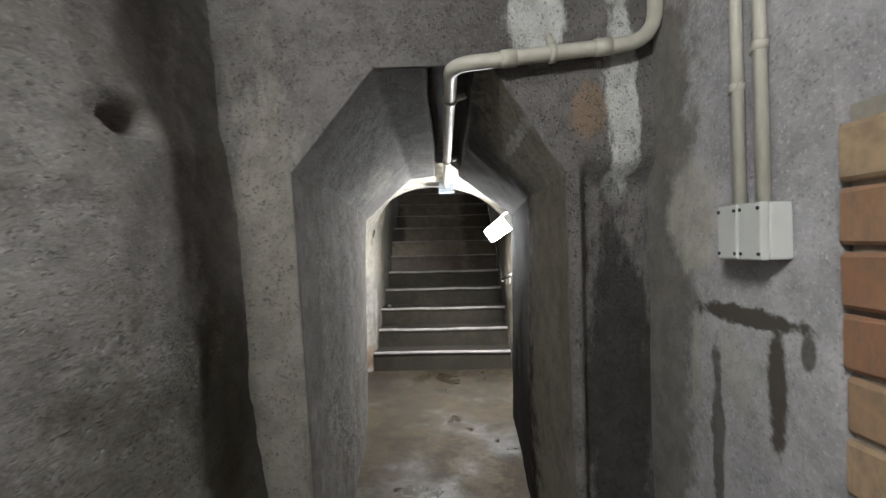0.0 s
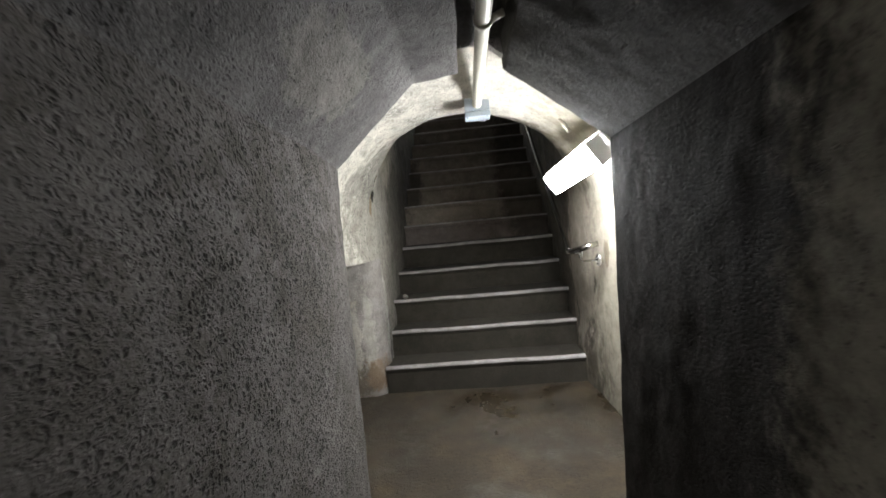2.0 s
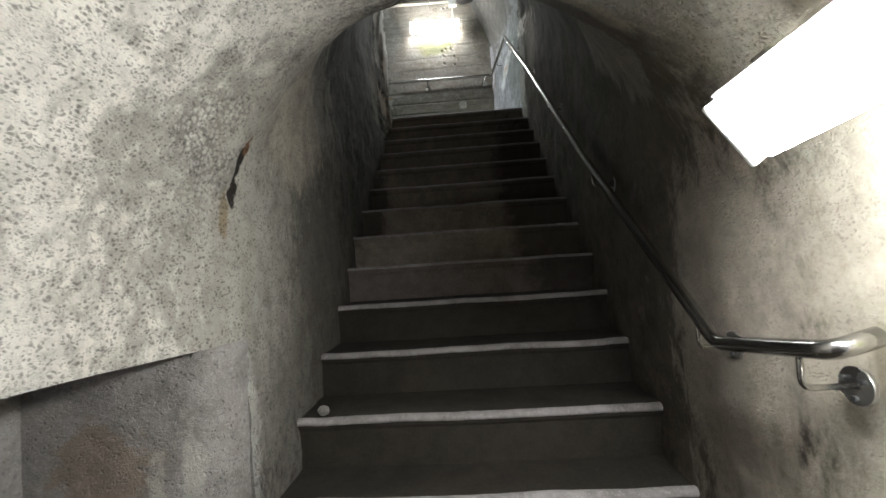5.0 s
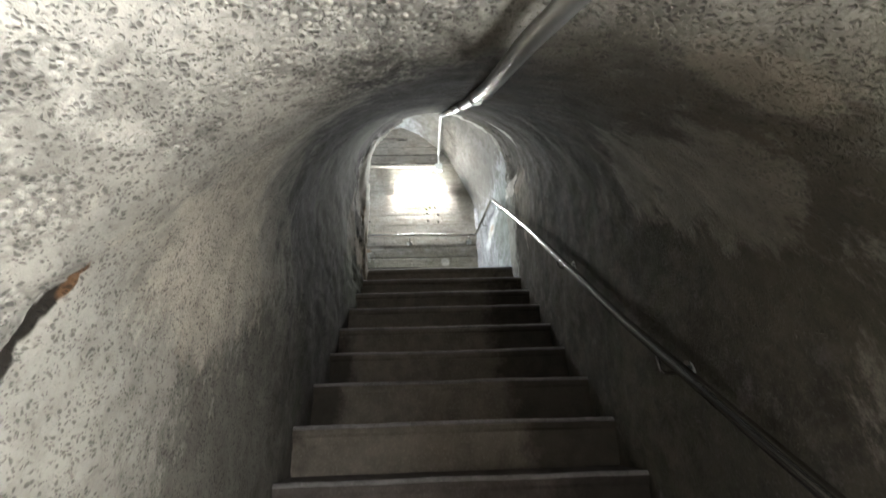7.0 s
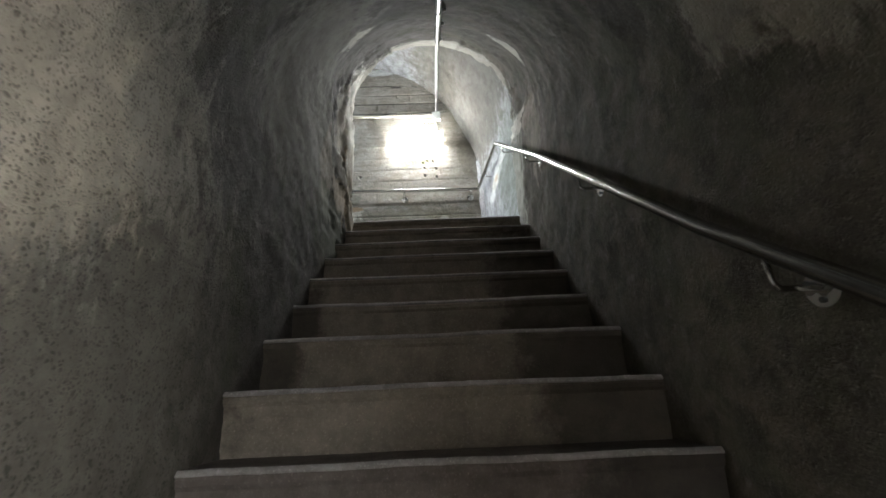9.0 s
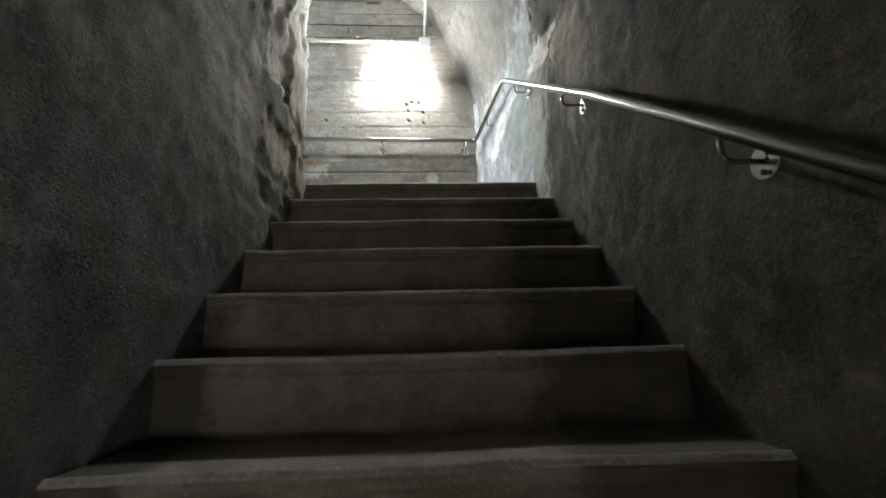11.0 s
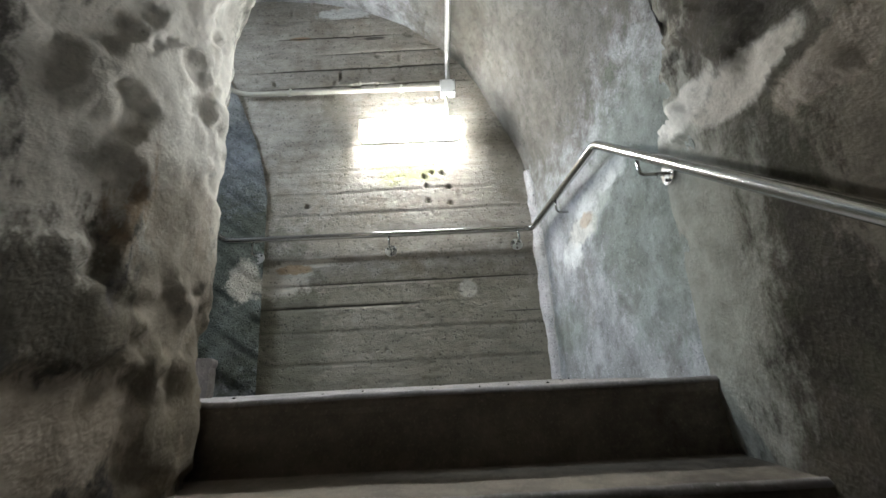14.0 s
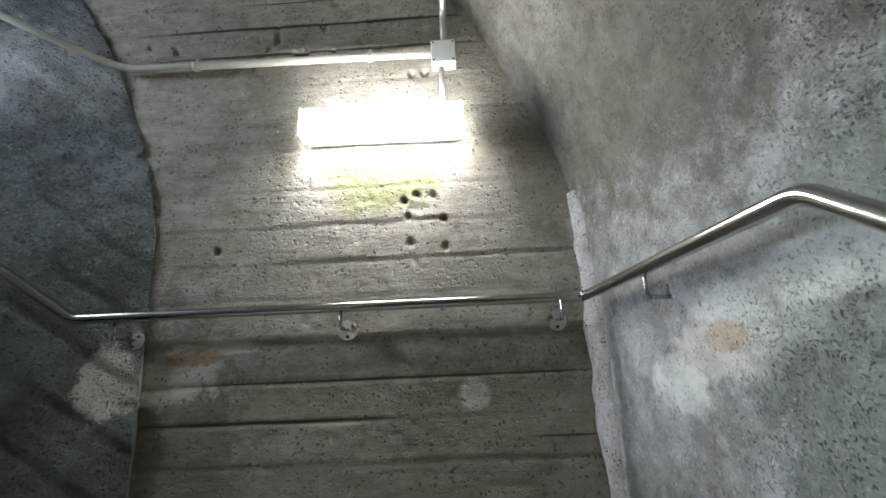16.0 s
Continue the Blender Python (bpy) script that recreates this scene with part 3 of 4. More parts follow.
def sheet(name, P, N, material, thick, label, category, kind="structure", back_way=None):
    """A wall from a grid of points with their normals (towards the room): a face, a back and the four edges between."""
    r, c, _ = P.shape
    front = P.reshape(-1, 3)
    S = N.copy()
    for _ in range(12):
        S[1:-1] = 0.5 * S[1:-1] + 0.25 * (S[:-2] + S[2:])
        S[:, 1:-1] = 0.5 * S[:, 1:-1] + 0.25 * (S[:, :-2] + S[:, 2:])
    S /= np.maximum(np.linalg.norm(S, axis=2, keepdims=True), 1e-9)
    back = (P - S * thick).reshape(-1, 3) if back_way is None else front + np.array(back_way) * thick
    idx = np.arange(r * c).reshape(r, c)
    q = np.stack([idx[:-1, :-1], idx[:-1, 1:], idx[1:, 1:], idx[1:, :-1]], -1).reshape(-1, 4)
    ia, ib, ic = front[q[0][0]], front[q[0][1]], front[q[0][2]]
    if np.dot(np.cross(ib - ia, ic - ib), N.reshape(-1, 3)[q[0][0]]) < 0:
        q = q[:, ::-1]
    n = r * c
    rim = np.concatenate([idx[0, :], idx[1:, -1], idx[-1, -2::-1], idx[-2:0:-1, 0]])
    m = len(rim)
    k = np.arange(m)
    rq = np.stack([2 * n + k, 2 * n + (k + 1) % m, 2 * n + m + (k + 1) % m, 2 * n + m + k], -1)
    verts = np.concatenate([front, back, front[rim], back[rim]])
    Nf = N.reshape(-1, 3)
    away = np.zeros((r, c, 3))
    away[0] += P[0] - P[1]
    away[-1] += P[-1] - P[-2]
    away[:, 0] += P[:, 0] - P[:, 1]
    away[:, -1] += P[:, -1] - P[:, -2]
    rn = away.reshape(-1, 3)[rim]
    rn /= np.maximum(np.linalg.norm(rn, axis=1, keepdims=True), 1e-9)
    turn = np.cross(verts[rq[:, 1]] - verts[rq[:, 0]], verts[rq[:, 3]] - verts[rq[:, 0]])
    if (turn * rn).sum() < 0:
        rq = rq[:, ::-1]
    faces = np.concatenate([q, q[:, ::-1] + n, rq]).tolist()
    normals = np.concatenate([Nf, -Nf, rn, rn])
    ob = new(name, mesh_of(name, verts, faces, material, normals))
    return tagged(ob, label, category, kind=kind)


def polyline(points, step):
    """Points along a polyline, each segment split to about the step, its corners kept."""
    out = []
    for a, b in zip(points[:-1], points[1:]):
        a, b = np.array(a, float), np.array(b, float)
        n = max(1, int(round(np.linalg.norm(b - a) / step)))
        out += [a + (b - a) * k / n for k in range(n)]
    return np.array(out + [np.array(points[-1], float)])


def spread(points, counts):
    """Points along a polyline with a given number of pieces in each segment."""
    out = []
    for a, b, n in zip(points[:-1], points[1:], counts):
        a, b = np.array(a, float), np.array(b, float)
        out += [a + (b - a) * k / n for k in range(n)]
    return np.array(out + [np.array(points[-1], float)])


def relief(P, towards, size, seed, extra=None):
    """Displace a grid along its normals, which are turned to the point 'towards' inside the room; returns points and normals."""
    N = grid_normals(P)
    inside = np.asarray(towards, float)
    flip = np.sign(((inside - P) * N).sum(2).mean())
    N = N * flip
    flat = P.reshape(-1, 3)
    d = rough(flat, size, seed)
    if extra is not None:
        d = d + extra(flat)
    Q = (flat + N.reshape(-1, 3) * d[:, None]).reshape(P.shape)
    N2 = grid_normals(Q) * flip
    return Q, N2


def part(name, bm, material, parent, label=""):
    me = bpy.data.meshes.new(name)
    bm.to_mesh(me)
    bm.free()
    me.materials.append(material)
    ob = new(name, me)
    ob.parent = parent
    if label:
        ob["label"] = label
    return ob


def thing(name, m, label, category, group="", kind=""):
    ob = new(name)
    ob.empty_display_size = 0.05
    ob.matrix_world = m
    return tagged(ob, label, category, group, kind)


def box_bm(size, centre=(0, 0, 0), bevel=0.0, m=None, seg=2):
    bm = bmesh.new()
    bmesh.ops.create_cube(bm, size=1.0, matrix=Matrix.Translation(centre) @ Matrix.Diagonal((*size, 1)))
    if bevel:
        bmesh.ops.bevel(bm, geom=bm.edges[:], offset=bevel, segments=seg, affect="EDGES", profile=0.5)
    if m is not None:
        bm.transform(m)
    return bm


def cyl_bm(r1, r2, depth, m=None, seg=20):
    bm = bmesh.new()
    bmesh.ops.create_cone(bm, cap_ends=True, segments=seg, radius1=r1, radius2=r2, depth=depth)
    if m is not None:
        bm.transform(m)
    for f in bm.faces:
        f.smooth = len(f.verts) == 4
    return bm


def tube_bm(points, radius, seg=14, bend=0.05):
    """A round tube along a line of points with rounded corners."""
    pts = [Vector(p) for p in points]
    path = [pts[0]]
    for a, b, c in zip(pts[:-2], pts[1:-1], pts[2:]):
        r = min(bend, (b - a).length * 0.45, (c - b).length * 0.45)
        p0, p1 = b + (a - b).normalized() * r, b + (c - b).normalized() * r
        for k in range(7):
            s = k / 6
            path.append(p0 * (1 - s) ** 2 + b * 2 * s * (1 - s) + p1 * s * s)
    path.append(pts[-1])
    bm = bmesh.new()
    rings, side = [], None
    for i, p in enumerate(path):
        way = (path[min(i + 1, len(path) - 1)] - path[max(i - 1, 0)]).normalized()
        if side is None:
            side = way.orthogonal().normalized()
        side = (side - way * side.dot(way)).normalized()
        up = way.cross(side)
        rings.append([bm.verts.new(p + radius * (math.cos(a) * side + math.sin(a) * up)) for a in (2 * math.pi * k / seg for k in range(seg))])
    for a, b in zip(rings[:-1], rings[1:]):
        for k in range(seg):
            bm.faces.new((a[k], a[(k + 1) % seg], b[(k + 1) % seg], b[k])).smooth = True
    bm.faces.new(rings[0][::-1]), bm.faces.new(rings[-1])
    bmesh.ops.recalc_face_normals(bm, faces=bm.faces[:])
    return bm


# ---- the setting: entrance chamber ----
STEP = 0.02
RISE = 0.19
EDGES = [0.0, 0.224, 0.45, 0.728, 0.975, 1.19, 1.405, 1.645, 1.915, 2.14, 2.365, 2.63, 2.87, 3.137]
TOP = RISE * len(EDGES)


def flat_grid(a, b, c, step=STEP):
    """A grid over the parallelogram with corner a and sides to b and c."""
    a, b, c = (np.array(v, float) for v in (a, b, c))
    n, m = max(2, int(np.linalg.norm(b - a) / step)), max(2, int(np.linalg.norm(c - a) / step))
    u, v = np.linspace(0, 1, n + 1)[:, None, None], np.linspace(0, 1, m + 1)[None, :, None]
    return a + (b - a) * u + (c - a) * v


def wall(name, P, towards, material, label, size=1.0, seed=0, thick=0.14, category="wall", extra=None, back_way=None):
    Q, N = relief(P, towards, size, seed, extra)
    return sheet(name, Q, N, material, thick, label, category, back_way=back_way)


HALL = (0.1, -4.0, 1.2)


def chamber_left_wall():
    ys = np.linspace(-2.79, -5.6, 110)
    zs = np.linspace(-0.02, 2.42, 100)
    Y, Z = np.meshgrid(ys, zs, indexing="ij")
    X = -0.50 - 0.07 * Z + 0.07 * np.exp(-((Y + 3.3) / 0.25) ** 2) - 0.09 * np.clip(Z - 1.5, 0, 9) ** 1.5 - 0.05 * (-2.79 - Y)
    P = np.stack([X, Y, Z], -1)

    def hole(p):
        d = np.linalg.norm((p - np.array((-0.64, -3.29, 1.54))) / np.array((1, 0.05, 0.03)), axis=1)
        return -0.09 * np.clip(1.5 - d, 0, 0.8)
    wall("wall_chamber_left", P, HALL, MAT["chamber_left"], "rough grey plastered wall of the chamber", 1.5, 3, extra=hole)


def portal_wall():
    """The end wall of the chamber with its eight-sided opening."""
    hole = [(-0.335, -0.02), (-0.402, 1.505), (-0.115, 1.852), (0.06, 1.852), (0.23, 1.852), (0.283, 1.847), (0.522, 1.485), (0.542, -0.02)]
    rim = [(-0.95, -0.02), (-0.95, 1.7), (-0.95, 2.45), (0.06, 2.45), (0.23, 2.45), (0.9, 2.45), (0.9, 1.6), (0.9, -0.02)]
    counts = [70, 24, 10, 8, 4, 22, 70]
    a, b = spread(hole, counts), spread(rim, counts)
    u = np.linspace(0, 1, 30)[:, None, None]
    XZ = a[None] * (1 - u) + b[None] * u
    P = np.stack([XZ[..., 0], np.full(XZ.shape[:2], -2.80), XZ[..., 1]], -1)

    def recess(p):
        s = np.clip((p[:, 0] - 0.575) / 0.02, 0, 1) * np.clip((1.52 - p[:, 2]) / 0.06, 0, 1)
        fade = np.repeat(np.clip(u.ravel() * 6, 0, 1), len(a))
        return -0.06 * s - 0.012 * s * np.abs(value_noise(p, 40.0, 5)) + fade * rough(p, 0.6, 7)
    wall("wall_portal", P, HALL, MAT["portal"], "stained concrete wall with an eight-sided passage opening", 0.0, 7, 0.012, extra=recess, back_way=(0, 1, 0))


def chamber_rest():
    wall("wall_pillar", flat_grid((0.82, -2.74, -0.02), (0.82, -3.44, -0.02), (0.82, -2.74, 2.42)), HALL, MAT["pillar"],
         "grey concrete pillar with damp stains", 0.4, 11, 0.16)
    # both dark walls take near-black colour for the unlit space above the bricks
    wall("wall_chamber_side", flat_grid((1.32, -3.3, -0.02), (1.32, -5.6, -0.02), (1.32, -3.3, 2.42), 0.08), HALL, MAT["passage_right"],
         "side wall behind the brickwork, near black for an unlit opening", 1.0, 13)
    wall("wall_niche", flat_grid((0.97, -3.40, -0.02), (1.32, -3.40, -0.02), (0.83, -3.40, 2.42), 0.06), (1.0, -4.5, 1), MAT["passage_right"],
         "return wall coloured near black for an unlit opening", 0.5, 14, 0.1)
    wall("wall_chamber_back", flat_grid((-1.0, -5.6, -0.02), (1.4, -5.6, -0.02), (-1.0, -5.6, 2.42), 0.06), HALL, MAT["chamber_left"],
         "plain grey concrete back wall", 1.0, 15)
    wall("ceiling_chamber", flat_grid((-1.0, -2.75, 2.38), (1.4, -2.75, 2.38), (-1.0, -5.65, 2.38), 0.05), HALL, MAT["portal"],
         "low concrete ceiling of the chamber", 1.0, 16, category="ceiling")


def brick_wall():
    base = tagged(new("wall_brick"), "rough red and tan brickwork beside the pillar", "wall", kind="structure")
    part("mortar", box_bm((0.10, 1.6, 1.5), (0.889, -4.25, 0.73), 0.004), MAT["mortar"], base)
    bm = box_bm((0.03, 0.225, 0.098), (0, 0, 0), 0.006, seg=1)
    for v in bm.verts:
        v.co += Vector((random.uniform(-1, 1), random.uniform(-1, 1), random.uniform(-1, 1))) * 0.002
    me = bpy.data.meshes.new("brick")
    bm.to_mesh(me)
    bm.free()
    me.materials.append(MAT["brick"])
    for row in range(13):
        for k in range(7):
            half = row % 2 and k == 0
            y = -3.56 - 0.236 * k + (0.118 if row % 2 else 0.0) - (0.056 if half else 0.0)
            ob = new("brick", me)
            ob.parent = base
            if half:
                ob.scale.y = 0.47
            ob.location = (0.836 + random.uniform(-0.004, 0.004), y, 0.06 + 0.111 * row)
            ob.rotation_euler = (random.uniform(-0.01, 0.01), 0, random.uniform(-0.02, 0.02))


# ---- passage ----
def passage():
    keys = [  # y, then the section from the floor on one side over the crown to the other
        (-2.791, [(-0.335, -0.03), (-0.40, 1.505), (-0.115, 1.85), (0.06, 1.85), (0.062, 1.93), (0.225, 1.93), (0.23, 1.85), (0.283, 1.845), (0.52, 1.485), (0.54, -0.03)]),
        (-2.15, [(-0.37, -0.03), (-0.39, 1.49), (-0.125, 1.80), (0.05, 1.81), (0.052, 1.89), (0.215, 1.89), (0.22, 1.81), (0.25, 1.80), (0.515, 1.47), (0.50, -0.03)]),
        (-1.55, [(-0.43, -0.03), (-0.42, 1.465), (-0.13, 1.765), (0.05, 1.775), (0.052, 1.86), (0.205, 1.86), (0.21, 1.775), (0.22, 1.765), (0.56, 1.465), (0.545, -0.03)]),
        (-1.17, [(-0.49, -0.03), (-0.475, 1.453), (-0.14, 1.746), (0.04, 1.76), (0.042, 1.85), (0.2, 1.85), (0.205, 1.76), (0.21, 1.75), (0.587, 1.463), (0.56, -0.03)]),
    ]
    counts = [72, 24, 9, 5, 8, 5, 2, 24, 72]
    rings = [np.array([(x, y, z) for x, z in spread(s, counts)]) for y, s in keys]
    rows = []
    for (ya, _), (yb, _), a, b in zip(keys[:-1], keys[1:], rings[:-1], rings[1:]):
        n = int(abs(yb - ya) / STEP)
        rows += [a + (b - a) * k / n for k in range(n)]
    P = np.array(rows + [rings[-1]])
    fade = np.repeat(np.clip(np.arange(len(P)) / 8, 0, 1), P.shape[1])
    Q, N = relief(P, (0.08, -2.0, 1.0), 0.0, 21, lambda p: fade * rough(p, 0.55, 21))
    j1, j2 = 72, 72 + 24 + 9 + 5 + 8 + 5 + 2 + 24
    sheet("wall_passage_left", Q[:, :j1 + 1], N[:, :j1 + 1], MAT["passage_left"], 0.04, "pitted grey concrete passage wall", "wall")
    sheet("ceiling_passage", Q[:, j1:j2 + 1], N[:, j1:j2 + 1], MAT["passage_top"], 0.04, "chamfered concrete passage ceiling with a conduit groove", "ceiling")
    sheet("wall_passage_right", Q[:, j2:], N[:, j2:], MAT["passage_right"], 0.04, "concrete passage wall with its shade in the colour", "wall")


# ---- lobby at the foot of the stairs ----
def arch(left, right, floor_l, floor_r, spring, crown, n_wall=60, n_arc=70):
    """A round-arched section: points (x, z) from one foot over the crown to the other."""
    c, r = (left + right) / 2, (right - left) / 2
    a = [(left, floor_l + (spring - floor_l) * k / n_wall) for k in range(n_wall)]
    b = [(c - r * math.cos(math.pi * k / n_arc), spring + (crown - spring) * math.sin(math.pi * k / n_arc)) for k in range(n_arc + 1)]
    d = [(right, spring + (floor_r - spring) * (k + 1) / n_wall) for k in range(n_wall)]
    return np.array(a + b + d)


def smooth(a, b, x):
    s = min(1, max(0, (x - a) / (b - a)))
    return s * s * (3 - 2 * s)


def crown_at(y):
    return 1.775 + 0.83 * 0.13 * math.log(1 + math.exp((y + 0.12) / 0.13)) + 0.16 * max(0.0, -0.35 - y)


ARC = 150


def spall(p):
    """Broken plaster on the jambs near the landing, and one long crack near the foot."""
    j = np.clip((p[:, 1] - 2.2) / 0.5, 0, 1) * (p[:, 0] < -0.3)
    d = j * (0.012 * value_noise(p, 4.0, 61) + 0.005 * value_noise(p * np.array((1, 1, 0.4)), 14.0, 62) + 0.005 * value_noise(p, 33.0, 66))
    k = np.clip((p[:, 1] - 2.2) / 0.5, 0, 1) * (p[:, 0] > 0.3) * np.clip((p[:, 2] - 3.0) / 0.2, 0, 1)
    d += k * (0.010 * value_noise(p, 8.0, 63) + 0.006 * value_noise(p, 26.0, 67))
    rim = np.clip((p[:, 1] - 2.95) / 0.2, 0, 1)
    d += rim * (0.014 * value_noise(p, 6.0, 68) + 0.010 * value_noise(p, 17.0, 69) - 0.012)
    along = (p[:, 2] - 1.375) / 0.19
    off = np.abs(p[:, 1] - (0.066 + 0.03 * along) - 0.012 * value_noise(p, 25.0, 64))
    d -= 0.02 * (p[:, 0] < 0) * (along > 0) * (along < 1) * np.clip(1.2 - off / 0.010, 0, 1)
    # plates of plaster that still hold on the jambs, with broken edges
    plates = value_noise(p, 4.6, 71) + 0.5 * value_noise(p, 11.0, 72) + 0.55 * value_noise(p, 27.0, 73)
    d += (0.9 * j + 0.7 * k) * 0.024 * np.clip(5.0 * plates + 0.3, 0, 1)
    d -= (p[:, 0] < -0.3) * 0.08 * np.clip((p[:, 1] - 3.03) / 0.14, 0, 1) ** 2
    # joints of the formwork over the lobby
    turn = np.arctan2(p[:, 2] - 1.09, -(p[:, 0] + 0.03))
    for a in (0.42, 0.98, 1.75, 2.12, 2.5):
        d -= (p[:, 1] < 0.0) * 0.007 * np.exp(-((turn - a - 0.02 * value_noise(p, 6.0, 74)) / 0.012) ** 2)
    return d


def lobby_and_tunnel():
    """The vault widens and flattens at the foot of the stairs, and climbs with them to the landing."""
    ys = np.concatenate([np.linspace(-1.165, 0.10, 64), np.linspace(0.10, 3.172, 155)[1:]])
    rows = []
    for y in ys:
        s = max(0.0, 0.15 - y)
        left = -0.637 - 0.28 * s * s / (s * s + 0.1225)
        right = 0.73 if y > 0.05 else 0.73 + 0.075 * (0.05 - y) ** 2 / ((0.05 - y) ** 2 + 0.05)
        foot = -0.05 if y < 0.2 else 0.78 * (y - 0.2) - 0.05
        crown = crown_at(y)
        sec = arch(left, right, 0.955 if y <= 0.1001 else foot, foot, crown - 0.68, crown, 72, ARC)
        rows.append([(x, y, z) for x, z in sec])
    P = np.array(rows)
    k = 64   # rows of the lobby
    Q, N = relief(P[:, 72:], (0.05, 1.2, 1.9), 0.85, 41, spall)
    low = P[:k, :73]
    high = P[k - 1:, :73].copy()
    high[0, :, 2] = np.linspace(-0.05, high[0, 72, 2], 73)
    QL, NL = relief(low, (0.05, -0.4, 1.2), 0.85, 41, spall)
    QH, NH = relief(high, (0.05, 1.6, 2.2), 0.85, 41, spall)
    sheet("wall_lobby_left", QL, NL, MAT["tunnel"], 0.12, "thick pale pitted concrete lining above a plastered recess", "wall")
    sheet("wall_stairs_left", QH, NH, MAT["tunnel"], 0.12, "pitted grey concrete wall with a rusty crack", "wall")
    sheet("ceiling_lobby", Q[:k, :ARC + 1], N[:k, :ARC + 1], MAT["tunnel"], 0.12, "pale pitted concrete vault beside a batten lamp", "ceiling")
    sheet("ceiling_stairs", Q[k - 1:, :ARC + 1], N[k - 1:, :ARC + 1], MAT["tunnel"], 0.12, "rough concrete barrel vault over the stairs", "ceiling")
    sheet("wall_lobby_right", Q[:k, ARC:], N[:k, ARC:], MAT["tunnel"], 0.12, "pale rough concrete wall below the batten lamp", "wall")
    sheet("wall_stairs_right", Q[k - 1:, ARC:], N[k - 1:, ARC:], MAT["tunnel"], 0.12, "dark concrete wall behind the handrail, shade partly in its colour", "wall")
    # plastered recess under the lining
    bend = polyline([(-0.637, 0.20), (-0.637, 0.10), (-0.65, 0.03), (-0.70, -0.02), (-0.80, -0.04), (-1.25, -0.05)], 0.015)
    for _ in range(6):
        bend[1:-1] = 0.5 * bend[1:-1] + 0.25 * (bend[:-2] + bend[2:])
    zs = np.linspace(-0.03, 0.958, 60)
    P = np.array([[(x, y, z) for z in zs] for x, y in bend])
    wall("wall_lobby_recess", P, (-0.5, -0.8, 0.5), MAT["lobby_low"], "stained plaster wall beside the first step", 0.7, 33, 0.1)
    wall("wall_lobby_side", flat_grid((-1.2, 0.0, -0.03), (-1.2, -1.2, -0.03), (-1.2, 0.0, 1.2), 0.05), (0, -0.6, 0.5), MAT["lobby_low"], "stained plaster side of the recess", 0.7, 35)
    for name, sgn in (("wall_passage_end_left", -1), ("wall_passage_end_right", 1)):
        inner = spread([(-0.52, -0.03), (-0.50, 1.46), (-0.15, 1.78), (0.1, 1.88)] if sgn < 0 else [(0.59, -0.03), (0.615, 1.47), (0.22, 1.78), (0.1, 1.88)], [30, 12, 8])
        outer = spread([(-1.3, -0.03), (-1.3, 1.5), (-1.0, 2.15), (0.1, 2.15)] if sgn < 0 else [(0.95, -0.03), (0.95, 1.5), (0.8, 2.15), (0.1, 2.15)], [30, 12, 8])
        v = np.linspace(0, 1, 12)[:, None, None]
        XZ = inner[None] * (1 - v) + outer[None] * v
        P = np.stack([XZ[..., 0], np.full(XZ.shape[:2], -1.175), XZ[..., 1]], -1)
        wall(name, P, (0, 0.5, 1), MAT["lobby"], "pale concrete end face of the passage", 0.3, 37, 0.05)


# ---- landing ----
YE = 4.36
SIDE = Vector((-0.95, -0.31, 0.0))     # the way in which the next flight climbs


